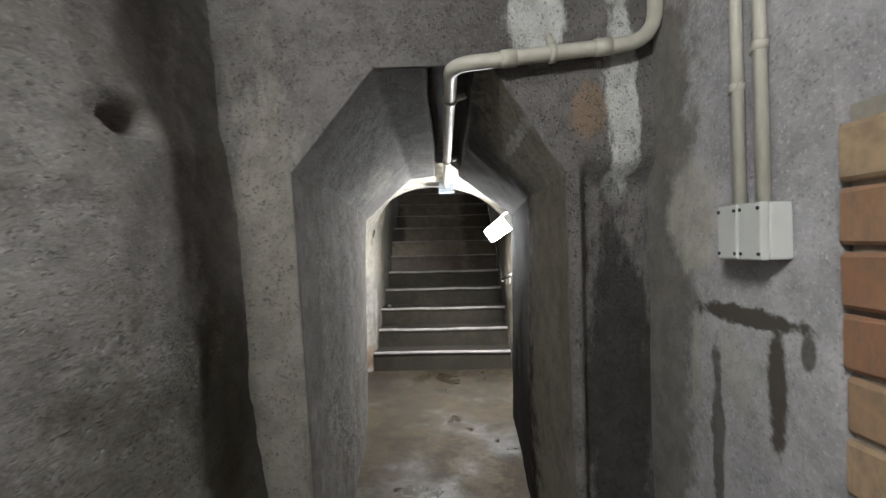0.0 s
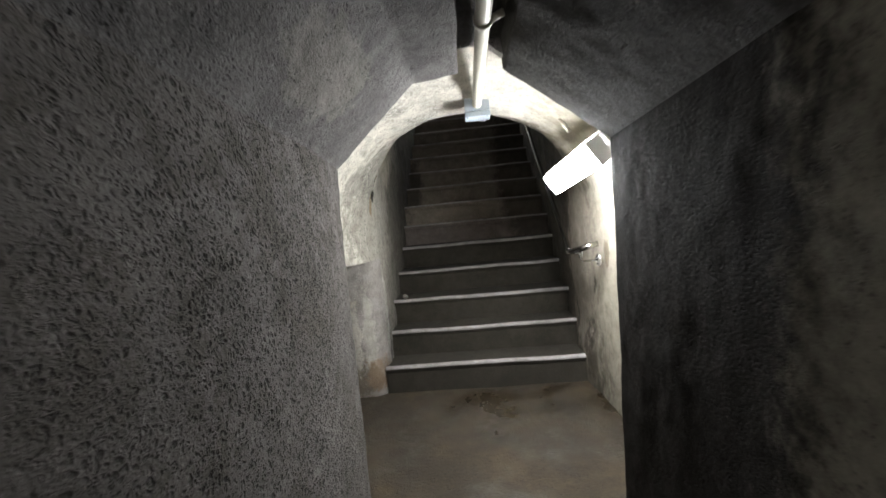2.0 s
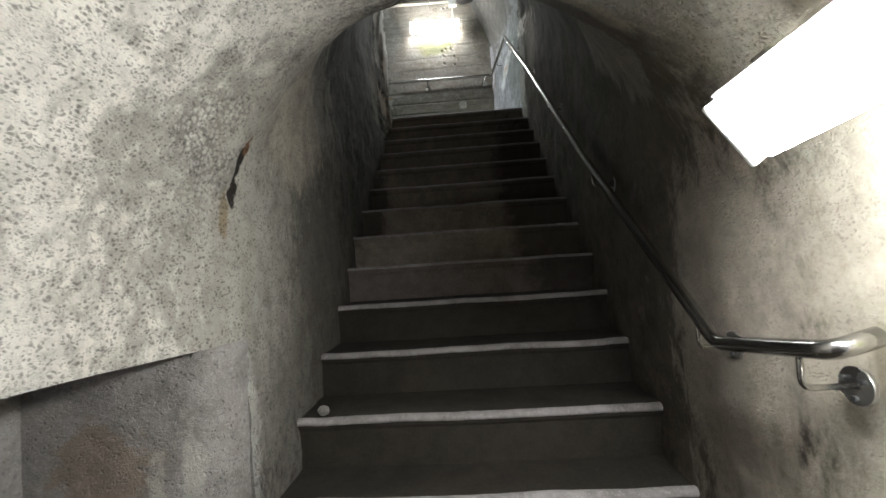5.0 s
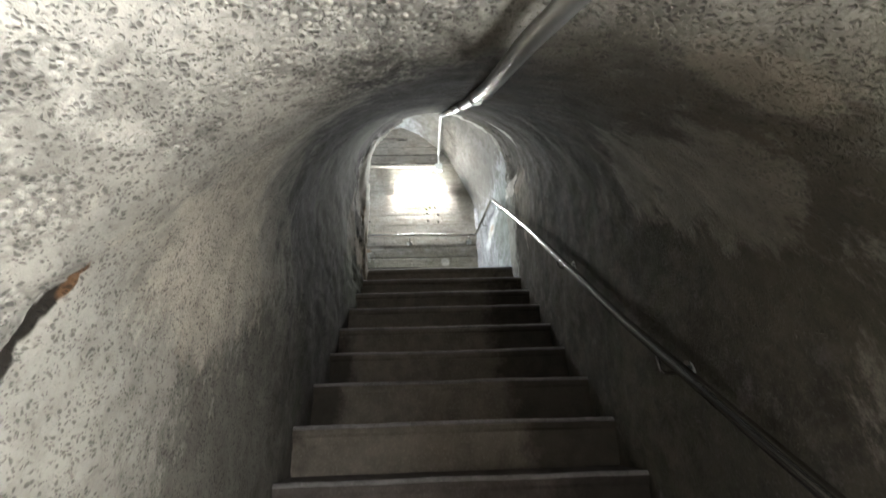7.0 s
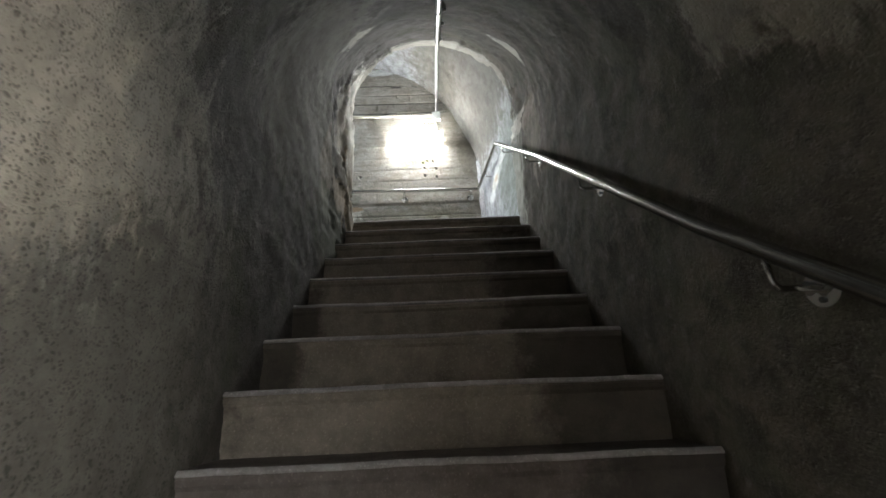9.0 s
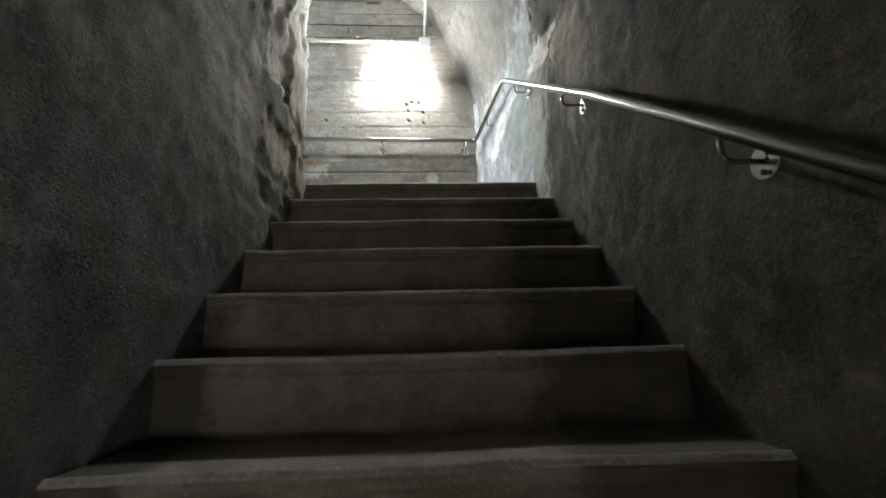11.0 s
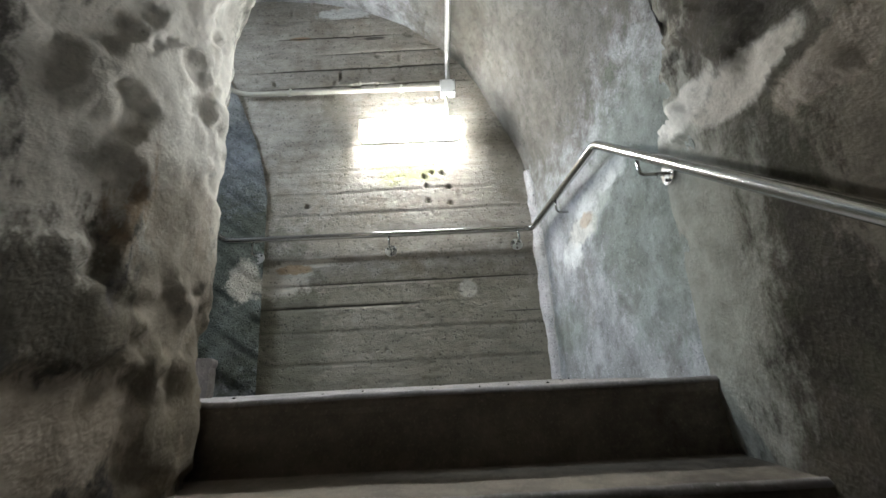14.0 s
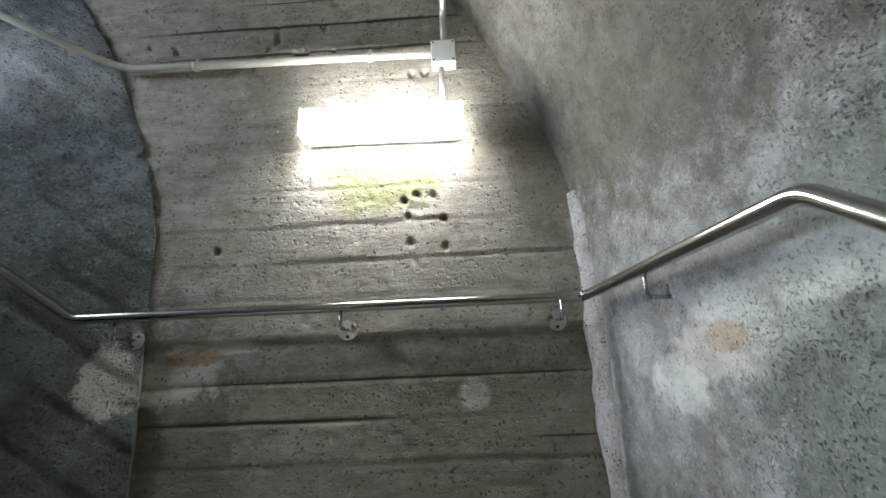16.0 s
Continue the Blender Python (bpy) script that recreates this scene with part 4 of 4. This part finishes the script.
def landing():
    section = [(0.60, TOP - 0.04), (0.602, 3.4), (0.58, 3.88), (0.52, 4.10), (0.38, 4.43), (0.19, 4.79), (-0.17, 5.15), (-0.68, 5.38), (-1.25, 5.46), (-1.9, 5.40), (-2.6, 5.2)]
    pts = polyline(section, 0.02)
    for _ in range(60):
        pts[1:-1] = 0.5 * pts[1:-1] + 0.25 * (pts[:-2] + pts[2:])
    rows = []
    for y in np.linspace(3.02, YE, 69):
        w = 0.137 * (1 - smooth(3.0, 4.36, y))
        rows.append([(x + w * (1 if x > 0.2 else max(0, (x + 0.5) / 0.7)), y, z) for x, z in pts])
    P = np.array(rows)
    cut = int(np.argmax(pts[:, 1] > 3.75))
    def seams_along(p):
        d = np.zeros(len(p))
        for z0 in (3.80, 4.04, 4.32, 4.62):
            d -= 0.008 * np.exp(-((p[:, 2] - z0 - 0.05 * (p[:, 1] - 3.8) - 0.01 * value_noise(p, 5.0, 78)) / 0.008) ** 2)
        spalled = np.clip(1.6 - np.linalg.norm((p - np.array((0.25, 4.05, 4.78))) / np.array((0.25, 0.3, 0.25)), axis=1), 0, 1)
        return d - 0.02 * np.clip(value_noise(p, 9.0, 79) - 0.62, 0, 1) - spalled * 0.03 * np.abs(value_noise(p, 16.0, 80))
    Q, N = relief(P, (-0.3, 3.7, 3.6), 0.55, 51, seams_along)
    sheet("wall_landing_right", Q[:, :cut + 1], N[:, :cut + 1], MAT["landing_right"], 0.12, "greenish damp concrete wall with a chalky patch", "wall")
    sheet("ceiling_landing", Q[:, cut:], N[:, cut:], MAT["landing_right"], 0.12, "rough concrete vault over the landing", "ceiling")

    # end wall, cast against horizontal boards
    seams = [2.80, 2.98, 3.125, 3.262, 3.42, 3.56, 3.70, 3.85, 4.0, 4.17, 4.34, 4.50, 4.66, 4.80, 4.93, 5.08, 5.25]

    def boards(p):
        d = np.zeros(len(p))
        for k, z0 in enumerate(seams):
            line = z0 + 0.006 * value_noise(p * np.array((1, 0, 0)), 5.0, 70 + k)
            reach = np.clip((-0.15 - p[:, 0]) / 0.05, 0.15, 1) if k == 2 else 1.0
            d -= reach * (0.016 if k in (2, 3) else 0.016 if k > 11 else 0.005) * np.exp(-((p[:, 2] - line) / 0.006) ** 2) * (0.6 + 0.4 * value_noise(p * np.array((1, 0, 0)), 3.0, 90 + k))
            d += 0.002 * math.sin(7.3 * k + 1) * (p[:, 2] > line)
        d -= 0.022 * np.clip((3.42 - p[:, 2]) / 0.02, 0, 1)
        for x0, z0 in ((-0.073, 3.761), (0.063, 3.74), (-0.079, 3.867), (0.06, 3.85), (0.022, 3.951), (-0.045, 3.955), (-0.048, 4.51), (0.007, 4.51), (-0.834, 3.765), (-0.094, 3.93)):
            d -= 0.03 * np.clip(1.4 - np.hypot(p[:, 0] - x0, p[:, 2] - z0) / 0.012, 0, 1)
        upper = 0.25 + 0.75 * np.clip((p[:, 2] - 4.45) / 0.2, 0, 1)
        d -= upper * 0.035 * np.clip(value_noise(p, 24.0, 111) + 0.5 * value_noise(p, 5.0, 112) - 0.62, 0, 0.4)
        d -= 0.012 * np.clip(value_noise(p, 38.0, 113) - 0.60, 0, 0.4)
        return d
    wall("wall_landing_end", flat_grid((0.72, YE, TOP - 0.04), (-1.75, YE, TOP - 0.04), (0.72, YE, 5.5), 0.009), (0, 3.5, 3.5), MAT["landing_end"],
         "board-marked concrete end wall with bolt holes", 0.22, 53, extra=boards)

    # crumbling pale fillet in the corner beside the end wall
    turn = np.linspace(0, math.pi / 2, 9)
    rise = np.linspace(TOP - 0.02, 3.92, 110)
    P = np.array([[(0.613 - 0.055 * math.sin(a) - 0.06 * max(0.0, z - 3.4) ** 1.5, YE + 0.012 - 0.07 * math.cos(a), z) for z in rise] for a in turn])
    wall("trim_corner", P, (0.0, 3.8, 3.3), MAT["lobby"], "crumbling pale mortar fillet in the corner of the landing", 0.9, 115, 0.02, "trim",
         lambda p: 0.007 * value_noise(p, 16.0, 116) - 0.010 * np.clip(p[:, 2] - 3.2, 0, 1))

    def climbing_boards(p):
        c = p[:, 2] + 0.79 * (p[:, 0] + 1.06) + 0.01 * value_noise(p, 6.0, 77)
        c = (c / 0.21) % 1.0
        return -0.012 * np.exp(-((c - 0.5) / 0.05) ** 2) + 0.006 * (c > 0.5)

    # curved wall beside the next flight
    edge = spread([(-1.06, TOP - 0.04), (-1.085, 3.84), (-1.15, 4.13), (-1.255, 4.41), (-1.40, 4.72), (-1.605, 5.04), (-1.8, 5.3)], [60, 15, 15, 17, 18, 16])
    u = np.linspace(0, 1, 90)[:, None]
    P = np.stack([np.stack([x + SIDE.x * 2.6 * u[:, 0], YE - 0.012 + SIDE.y * 2.6 * u[:, 0] - 0.05 * np.sqrt(u[:, 0]), np.full(90, z)], -1) for x, z in edge], 1)
    wall("wall_flight_far", P, (-1.0, 3.5, 3.6), MAT["side"], "damp concrete wall beside the next flight, cool daylight in its tone", 0.8, 55, extra=climbing_boards)
    # near wall of the next flight and the head wall over the tunnel mouth
    mouth = arch(-0.73, 0.75, TOP - 0.3, TOP - 0.3, crown_at(3.17) - 0.68, crown_at(3.17) + 0.015, 40, 60)
    c = np.array((0.05, 3.6))
    outer = c + (mouth - c) * np.array((1.25, 2.4))
    outer[:, 0] = np.where(mouth[:, 0] > 0.74, 0.86, np.where(mouth[:, 0] < -0.72, -0.98, outer[:, 0]))
    v = np.linspace(0, 1, 16)[:, None, None]
    XZ = mouth[None] * (1 - v) + outer[None] * v
    P = np.stack([XZ[..., 0], np.full(XZ.shape[:2], 3.17), XZ[..., 1]], -1)
    wall("wall_tunnel_mouth", P, (0, 4.0, 3.6), MAT["tunnel"], "rough concrete head wall over the tunnel mouth", 0.4, 57, 0.05)
    n0 = np.array((-0.715, 3.17, TOP - 0.04))
    n1 = n0 + np.array((SIDE.x * 3.0, SIDE.y * 3.0, 0))
    wall("wall_flight_near", flat_grid(n0, n1, n0 + np.array((0, 0, 3.2)), 0.03), (-1.0, 4.2, 3.6), MAT["tunnel"], "rough concrete wall beside the next flight", 0.8, 59, 0.06)
    far = np.array((-1.06, YE, 0)) + np.array((SIDE.x * 2.6, SIDE.y * 2.6, 0))
    wall("ceiling_flight", flat_grid((-0.9, 4.4, 5.5), (-3.9, 3.5, 5.9), (-0.9, 2.9, 5.5), 0.05), (-1.5, 3.6, 4), MAT["landing_right"], "rough concrete ceiling over the next flight", 0.8, 58, category="ceiling")


# ---- floors and stairs ----
def floors():
    def puddle(p):
        return 0.004 * value_noise(p, 3.0, 81)
    wall("floor", flat_grid((-1.4, -5.7, 0.0), (1.45, -5.7, 0.0), (-1.4, 0.02, 0.0), 0.03), (0, -2, 1), MAT["floor"], "wet brown concrete floor with shallow puddles", 0.35, 83, 0.1, "floor", puddle)
    wall("floor_landing", flat_grid((-1.45, 3.16, TOP), (0.85, 3.16, TOP), (-1.45, YE + 0.02, TOP), 0.03), (0, 3.6, 4), MAT["landing_floor"], "pale dusty concrete landing floor", 0.15, 85, 0.1, "floor")


def stair_step(parent, x0, x1, front, back, top, material, nose=1.0):
    """One step: a block with a rounded front edge and a worn pale nosing."""
    w = x1 - x0
    n = 44
    prof = [(back, -RISE - 0.02), (front + 0.012, -RISE - 0.02), (front + 0.010, -0.045), (front + 0.002, -0.032), (front, -0.018), (front + 0.004, -0.006), (front + 0.014, 0.0), (front + 0.04, 0.001), (back, 0.002)]
    verts, faces = [], []
    for i in range(n + 1):
        x = x0 + w * i / n
        q = np.array([(x * 3.0, front * 9.0 + 5, 0.0)])
        dip = 0.004 * value_noise(q, 1.3, 87)[0] + 0.002 * value_noise(q, 9.0, 88)[0]
        for k, (y, z) in enumerate(prof):
            edge = 1.0 if 3 <= k <= 7 else 0.3
            verts.append((x, y + 0.5 * dip * edge, top + z + dip * edge * (0.8 if k > 1 else 0)))
    m = len(prof)
    for i in range(n):
        for k in range(m - 1):
            faces.append((i * m + k, i * m + k + 1, (i + 1) * m + k + 1, (i + 1) * m + k))
    faces += [tuple(range(m)), tuple(range(n * m, n * m + m))[::-1]]
    me = mesh_of("step", verts, faces, material, smooth=np.zeros(len(faces), bool))
    ob = new("step", me)
    ob.parent = parent
    if nose:
        verts, faces = [], []
        np_ = [(front + 0.004, -0.002 - 0.026 * nose), (front - 0.003, -0.002 - 0.020 * nose), (front - 0.004, -0.002 - 0.010 * nose), (front + 0.001, -0.001), (front + 0.014 * nose, 0.0045), (front + 0.030 * nose, 0.004)]
        for i in range(n + 1):
            x = x0 + w * i / n
            q = np.array([(x * 3.0, front * 9.0 + 5, 0.0)])
            dip = 0.004 * value_noise(q, 1.3, 87)[0] + 0.002 * value_noise(q, 9.0, 88)[0]
            wear = 0.5 + 0.5 * value_noise(q, 4.0, 89)[0]
            for k, (y, z) in enumerate(np_):
                shrink = 1 - 0.35 * wear * (k in (0, 5))
                verts.append((x, y + 0.5 * dip + (0.004 if k == 0 else 0), top + z * shrink + dip * 0.8))
        m = len(np_)
        for i in range(n):
            for k in range(m - 1):
                faces.append((i * m + k, i * m + k + 1, (i + 1) * m + k + 1, (i + 1) * m + k))
        sub = new("nosing", mesh_of("nosing", verts, faces, MAT["nosing"]))
        sub.parent = ob
        sub["label"] = "worn pale front edge"
    return ob


def stairs():
    flight = tagged(new("stairs"), "flight of brown concrete steps with worn pale edges", "stairs", kind="structure")
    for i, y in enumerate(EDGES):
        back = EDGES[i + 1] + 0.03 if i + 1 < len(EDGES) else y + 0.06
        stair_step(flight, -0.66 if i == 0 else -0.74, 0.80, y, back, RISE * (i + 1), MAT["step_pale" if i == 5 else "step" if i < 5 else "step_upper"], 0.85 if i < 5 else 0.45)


def side_stairs():
    flight = thing("next_stairs", Matrix.Translation((-1.27, YE, TOP)) @ Matrix.Rotation(math.atan2(SIDE.y, SIDE.x) + math.pi / 2 + math.pi, 4, "Z"),
                   "pale concrete steps climbing on from the landing", "stairs", kind="structure")
    for i in range(7):
        ob = stair_step(flight, -0.25, 1.35, 0.24 * i, 0.24 * i + 0.30, RISE * (i + 1), MAT["landing_floor"], 0.0)
    return flight


# ---- things ----
def loose_stone():
    bm = bmesh.new()
    bmesh.ops.create_icosphere(bm, subdivisions=3, radius=0.024)
    for v in bm.verts:
        v.co *= 1 + 0.22 * noise.noise(v.co * 45)
        v.co.z *= 0.8
    for f in bm.faces:
        f.smooth = True
    me = bpy.data.meshes.new("stone")
    bm.to_mesh(me)
    bm.free()
    me.materials.append(MAT["lobby_low"])
    ob = new("stone", me)
    ob.location = (-0.56, 0.505, 0.57 + 0.0195)
    tagged(ob, "small loose grey stone on a step", "stone")


def debris():
    """Crumbs of plaster along the landing floor and on the steps' edges."""
    bm = bmesh.new()
    rnd = random.Random(5)
    for k in range(34):
        x, y, r = rnd.uniform(-1.1, 0.6), rnd.uniform(3.25, 4.3), rnd.uniform(0.0015, 0.005)
        bmesh.ops.create_icosphere(bm, subdivisions=1, radius=r, matrix=Matrix.Translation((x, y, TOP + 0.004)) @ Matrix.Diagonal((rnd.uniform(0.7, 1.8), 1, 0.6, 1)))
    me = bpy.data.meshes.new("crumbs")
    bm.to_mesh(me)
    bm.free()
    me.materials.append(MAT["step"])
    tagged(new("crumbs", me), "dark crumbs scattered on the landing floor", "debris", kind="stuff")


def handrail():
    rail = thing("handrail", Matrix.Identity(4), "brushed stainless steel handrail on wall brackets", "handrail")
    line = [(0.735, -0.40, 0.985), (0.66, -0.40, 0.965), (0.645, -0.09, 0.915), (0.64, 0.9, 1.625), (0.638, 2.1, 2.575), (0.637, 3.434, 3.555), (0.535, 4.262, 3.51), (-1.245, 4.215, 3.512), (-1.95, 4.0, 4.07), (-2.6, 3.79, 4.58)]
    part("tube", tube_bm(line, 0.0175, 18, 0.03), MAT["steel"], rail)
    spots = []
    for s in (0.02, 0.24, 0.47, 0.70, 0.92):
        y = -0.09 + 3.524 * s
        p = Vector((0.64, y, float(np.interp(y, [q[1] for q in line[2:6]], [q[2] for q in line[2:6]]))))
        spots.append((p, Vector((1, 0, 0)), 0.735))
    spots.append((Vector((0.655, -0.33, 0.955)), Vector((1, 0, 0)), 0.76))
    for s in (0.55,):
        a, b = Vector(line[5]), Vector(line[6])
        spots.append((a + (b - a) * s, Vector((1, 0.12, 0)).normalized(), None))
    for x in (0.445, -0.305, -1.10):
        spots.append((Vector((x, 4.235, 3.512)), Vector((0, 1, 0)), None))
    spots.append((Vector((-1.55, 4.125, 3.755)), Vector((-0.31, 0.95, 0)).normalized(), None))
    for p, out, wx in spots:
        reach = (wx - p.x) if wx else 0.105
        up = Vector((0, 0, 1))
        hub = p + out * reach - up * 0.075
        br = new("bracket")
        br.parent = rail
        turn = out.to_track_quat("Z", "Y").to_matrix().to_4x4()
        arm = part("arm", tube_bm([p - up * 0.012, p - up * 0.075, hub], 0.006, 8, 0.02), MAT["steel"], rail)
        br_parent = arm
        bpy.data.objects.remove(br)
        part("flange", cyl_bm(0.036, 0.032, 0.012, Matrix.Translation(hub - out * 0.004) @ turn), MAT["chrome"], br_parent)
        for k in range(3):
            a = 2 * math.pi * k / 3 + 0.5
            off = turn.to_3x3() @ Vector((0.023 * math.cos(a), 0.023 * math.sin(a), 0))
            part("screw", cyl_bm(0.006, 0.005, 0.01, Matrix.Translation(hub - out * 0.013 + off) @ turn, 8), MAT["dark"], br_parent)


def batten_lamp(m, label, glow="glow", cap="cap", length=0.635, cover=0.055):
    """A wall batten: base tray, added plate that shields the wall above, glowing diffuser with chamfered edges, two end
    caps. Local x along, -y out of the wall.
    """
    lamp = thing("batten_lamp", m, label, "wall lamp", "batten lamps")
    part("base", box_bm((length - 0.02, 0.030, 0.118), (0, -0.015, 0), 0.004), MAT["plastic"], lamp)
    # plate added to hold lamp light off the wall above
    part("cover", box_bm((length, cover, 0.005), (0, -cover / 2 - 0.001, 0.0665), 0.002), MAT["plastic"], lamp)
    for s in (-1, 1):
        part("end_cap", box_bm((0.010, 0.078, 0.122), (s * length / 2, -0.068, 0), 0.004), MAT[cap], lamp, "white plastic end cap")
    bm = bmesh.new()
    prof = [(-0.031, -0.064), (-0.085, -0.062), (-0.106, -0.045), (-0.110, 0.040), (-0.095, 0.060), (-0.031, 0.063)]
    rings = []
    for x, k in ((0.005 - length / 2, 0.9), (0.018 - length / 2, 1.0), (length / 2 - 0.018, 1.0), (length / 2 - 0.005, 0.9)):
        rings.append([bm.verts.new((x, -0.031 + (y + 0.031) * k, z * k)) for y, z in prof])
    for a, b in zip(rings[:-1], rings[1:]):
        for i in range(len(prof) - 1):
            bm.faces.new((a[i], a[i + 1], b[i + 1], b[i]))
    bm.faces.new(rings[0][::-1]), bm.faces.new(rings[-1])
    bmesh.ops.recalc_face_normals(bm, faces=bm.faces[:])
    part("diffuser", bm, MAT[glow], lamp, "glowing white plastic diffuser")
    for s in (-1, 1):
        part("clip", box_bm((0.03, 0.012, 0.02), (s * 0.2, -0.04, 0.066), 0.003), MAT["steel"], lamp)
    return lamp


def conduit(name, line, radius, material, label, clips=(), bend=0.08, couplers=()):
    t = thing(name, Matrix.Identity(4), label, "conduit")
    part("tube", tube_bm(line, radius, 14, bend), material, t)
    for p, way, out in clips:
        turn = Vector(way).to_track_quat("Z", "Y").to_matrix().to_4x4()
        c = part("clip", cyl_bm(radius * 1.25, radius * 1.25, 0.02, Matrix.Translation(p) @ turn, 14), material, t)
        o = Vector(out).normalized()
        side = Vector(way).normalized().cross(o)
        part("lug", tube_bm([Vector(p) + side * radius, Vector(p) + side * radius * 2.6 + o * radius * 0.6], radius * 0.5, 8), material, c)
    for p, way in couplers:
        turn = Vector(way).to_track_quat("Z", "Y").to_matrix().to_4x4()
        part("coupler", cyl_bm(radius * 1.15, radius * 1.15, 0.05, Matrix.Translation(p) @ turn, 14), material, t)
    return t


def junction_box(m, size, material, label):
    b = thing("junction_box", m, label, "junction box", "junction boxes")
    sx, sy, sz = size
    part("body", box_bm((sx, sy * 0.7, sz), (0, -sy * 0.35, 0), 0.004), material, b)
    lid = part("lid", box_bm((sx * 1.02, sy * 0.28, sz * 1.02), (0, -sy * 0.86, 0), 0.004), material, b)
    for ax in (-1, 1):
        for az in (-1, 1):
            part("screw", cyl_bm(0.004, 0.004, 0.004, Matrix.Translation((ax * sx * 0.4, -sy * 1.0, az * sz * 0.4)) @ pose(0, 0, 0, 90), 8), MAT["dark"], lid)
    return b


def services():
    # chamber: thick pale conduit that turns into the passage and runs on to the lobby
    conduit("conduit_pipe", [(0.80, -2.86, 2.38), (0.80, -2.86, 1.885), (0.145, -2.86, 1.825), (0.145, -2.70, 1.83), (0.125, -1.3, 1.80), (0.117, -0.60, 1.78)], 0.024, MAT["pipe"],
            "pale painted conduit bent round into the passage", [((0.47, -2.86, 1.855), (1, 0, 0.09), (0, 1, 0)), ((0.144, -2.55, 1.828), (0, 1, 0), (0, 0, 1)), ((0.128, -1.5, 1.803), (0, 1, 0), (0, 0, 1))],
            0.11, [((0.33, -2.86, 1.842), (1, 0, 0.09)), ((0.63, -2.86, 1.87), (1, 0, 0.09))])
    for y, top in ((-3.25, 2.38), (-3.32, 2.38)):
        conduit("conduit_pipe", [(0.794, y + 0.022, top), (0.787, y + 0.004, 1.30)], 0.013, MAT["pipe"], "pale painted conduit down the pillar into a box",
                [((0.79, y + 0.012, 1.60 - 0.9 * (y + 3.262)), (0, 0, 1), (1, 0, 0))])
        junction_box(Matrix.Translation((0.817, y - 0.002, 1.262)) @ pose(0, 0, 0, 0, 0, -90), (0.064, 0.066, 0.117), MAT["plastic"], "white plastic junction box on the pillar")
    # lobby
    junction_box(Matrix.Translation((0.117, -0.53, 1.82)) @ pose(0, 0, 0, 90), (0.13, 0.10, 0.12), MAT["box_grey"], "blue grey plastic junction box under the vault")
    climb = [(0.085 + 0.008 * y, y, crown_at(y) - 0.034) for y in (0.12, 0.5, 1.1, 1.7, 2.3, 2.9, 3.16)]
    conduit("conduit_pipe", [(0.125, -0.475, 1.76), (0.165, -0.27, 1.765), (0.10, -0.10, crown_at(-0.1) - 0.036), *climb, (0.11, 3.42, 4.68), (0.10, 4.25, 4.80), (0.098, 4.315, 4.76), (0.098, 4.315, 4.60)], 0.016, MAT["metal_pipe"],
            "galvanised conduit along the crown of the vault", [((0.085 + 0.008 * y, y, crown_at(y) - 0.034), (0, 1, 0.83), (0, -0.6, 0.8)) for y in (0.35, 0.75, 1.15, 1.75, 2.1, 2.7)], 0.05)
    conduit("conduit_pipe", [(0.24, -0.53, 1.80), (0.34, -0.53, 1.80), (0.50, -0.60, 1.70), (0.56, -0.66, 1.58)], 0.009, MAT["pipe"], "thin cable over the vault to the lamp", bend=0.06)
    # landing
    junction_box(Matrix.Translation((0.092, 4.345, 4.555)), (0.10, 0.06, 0.105), MAT["plastic"], "white plastic junction box on the end wall")
    conduit("conduit_pipe", [(0.045, 4.325, 4.575), (-1.30, 4.325, 4.60), (-1.62, 4.18, 4.72), (-2.6, 3.86, 5.2)], 0.016, MAT["pipe"], "pale conduit along the end wall",
            [((-0.22, 4.325, 4.578), (1, 0, 0), (0, 1, 0)), ((-0.98, 4.325, 4.592), (1, 0, 0), (0, 1, 0))], 0.08)
    conduit("conduit_pipe", [(0.08, 4.325, 4.51), (0.08, 4.325, 4.33)], 0.011, MAT["pipe"], "short pale conduit down to the lamp")


chamber_left_wall()
portal_wall()
chamber_rest()
passage()
lobby_and_tunnel()
landing()
floors()
stairs()
side_stairs()
handrail()
batten_lamp(Matrix.Translation((-0.165, 4.345, 4.235)) @ pose(0, 0, 0, 0, 1.0, 0), "long glowing batten lamp on the end wall")
along = Vector((0.102, -0.56, 0.104)).normalized()
out_w = Vector((0.83, 0.0, 0.55))
out_w = (out_w - along * out_w.dot(along)).normalized()
third = along.cross(out_w).normalized()
lamp_m = Matrix.Translation((0.612, -0.697, 1.430)) @ Matrix((along, out_w, third)).transposed().to_4x4()
batten_lamp(lamp_m, "glowing batten lamp on the lobby vault", "lobby_glow", "plastic", 0.54, 0.078)
batten_lamp(Matrix.Translation((-0.40, -4.85, 2.37)) @ pose(0, 0, 0, 90, 0, 0), "glowing batten lamp on the chamber ceiling", "bright")
services()
loose_stone()
debris()
area_lamp("doorway_daylight", look((-3.3, 3.35, 5.2), (0.6, 3.6, 3.0)), 0.8, 1.0, DAY_WATTS, (0.75, 0.88, 1.0))
brick_wall()
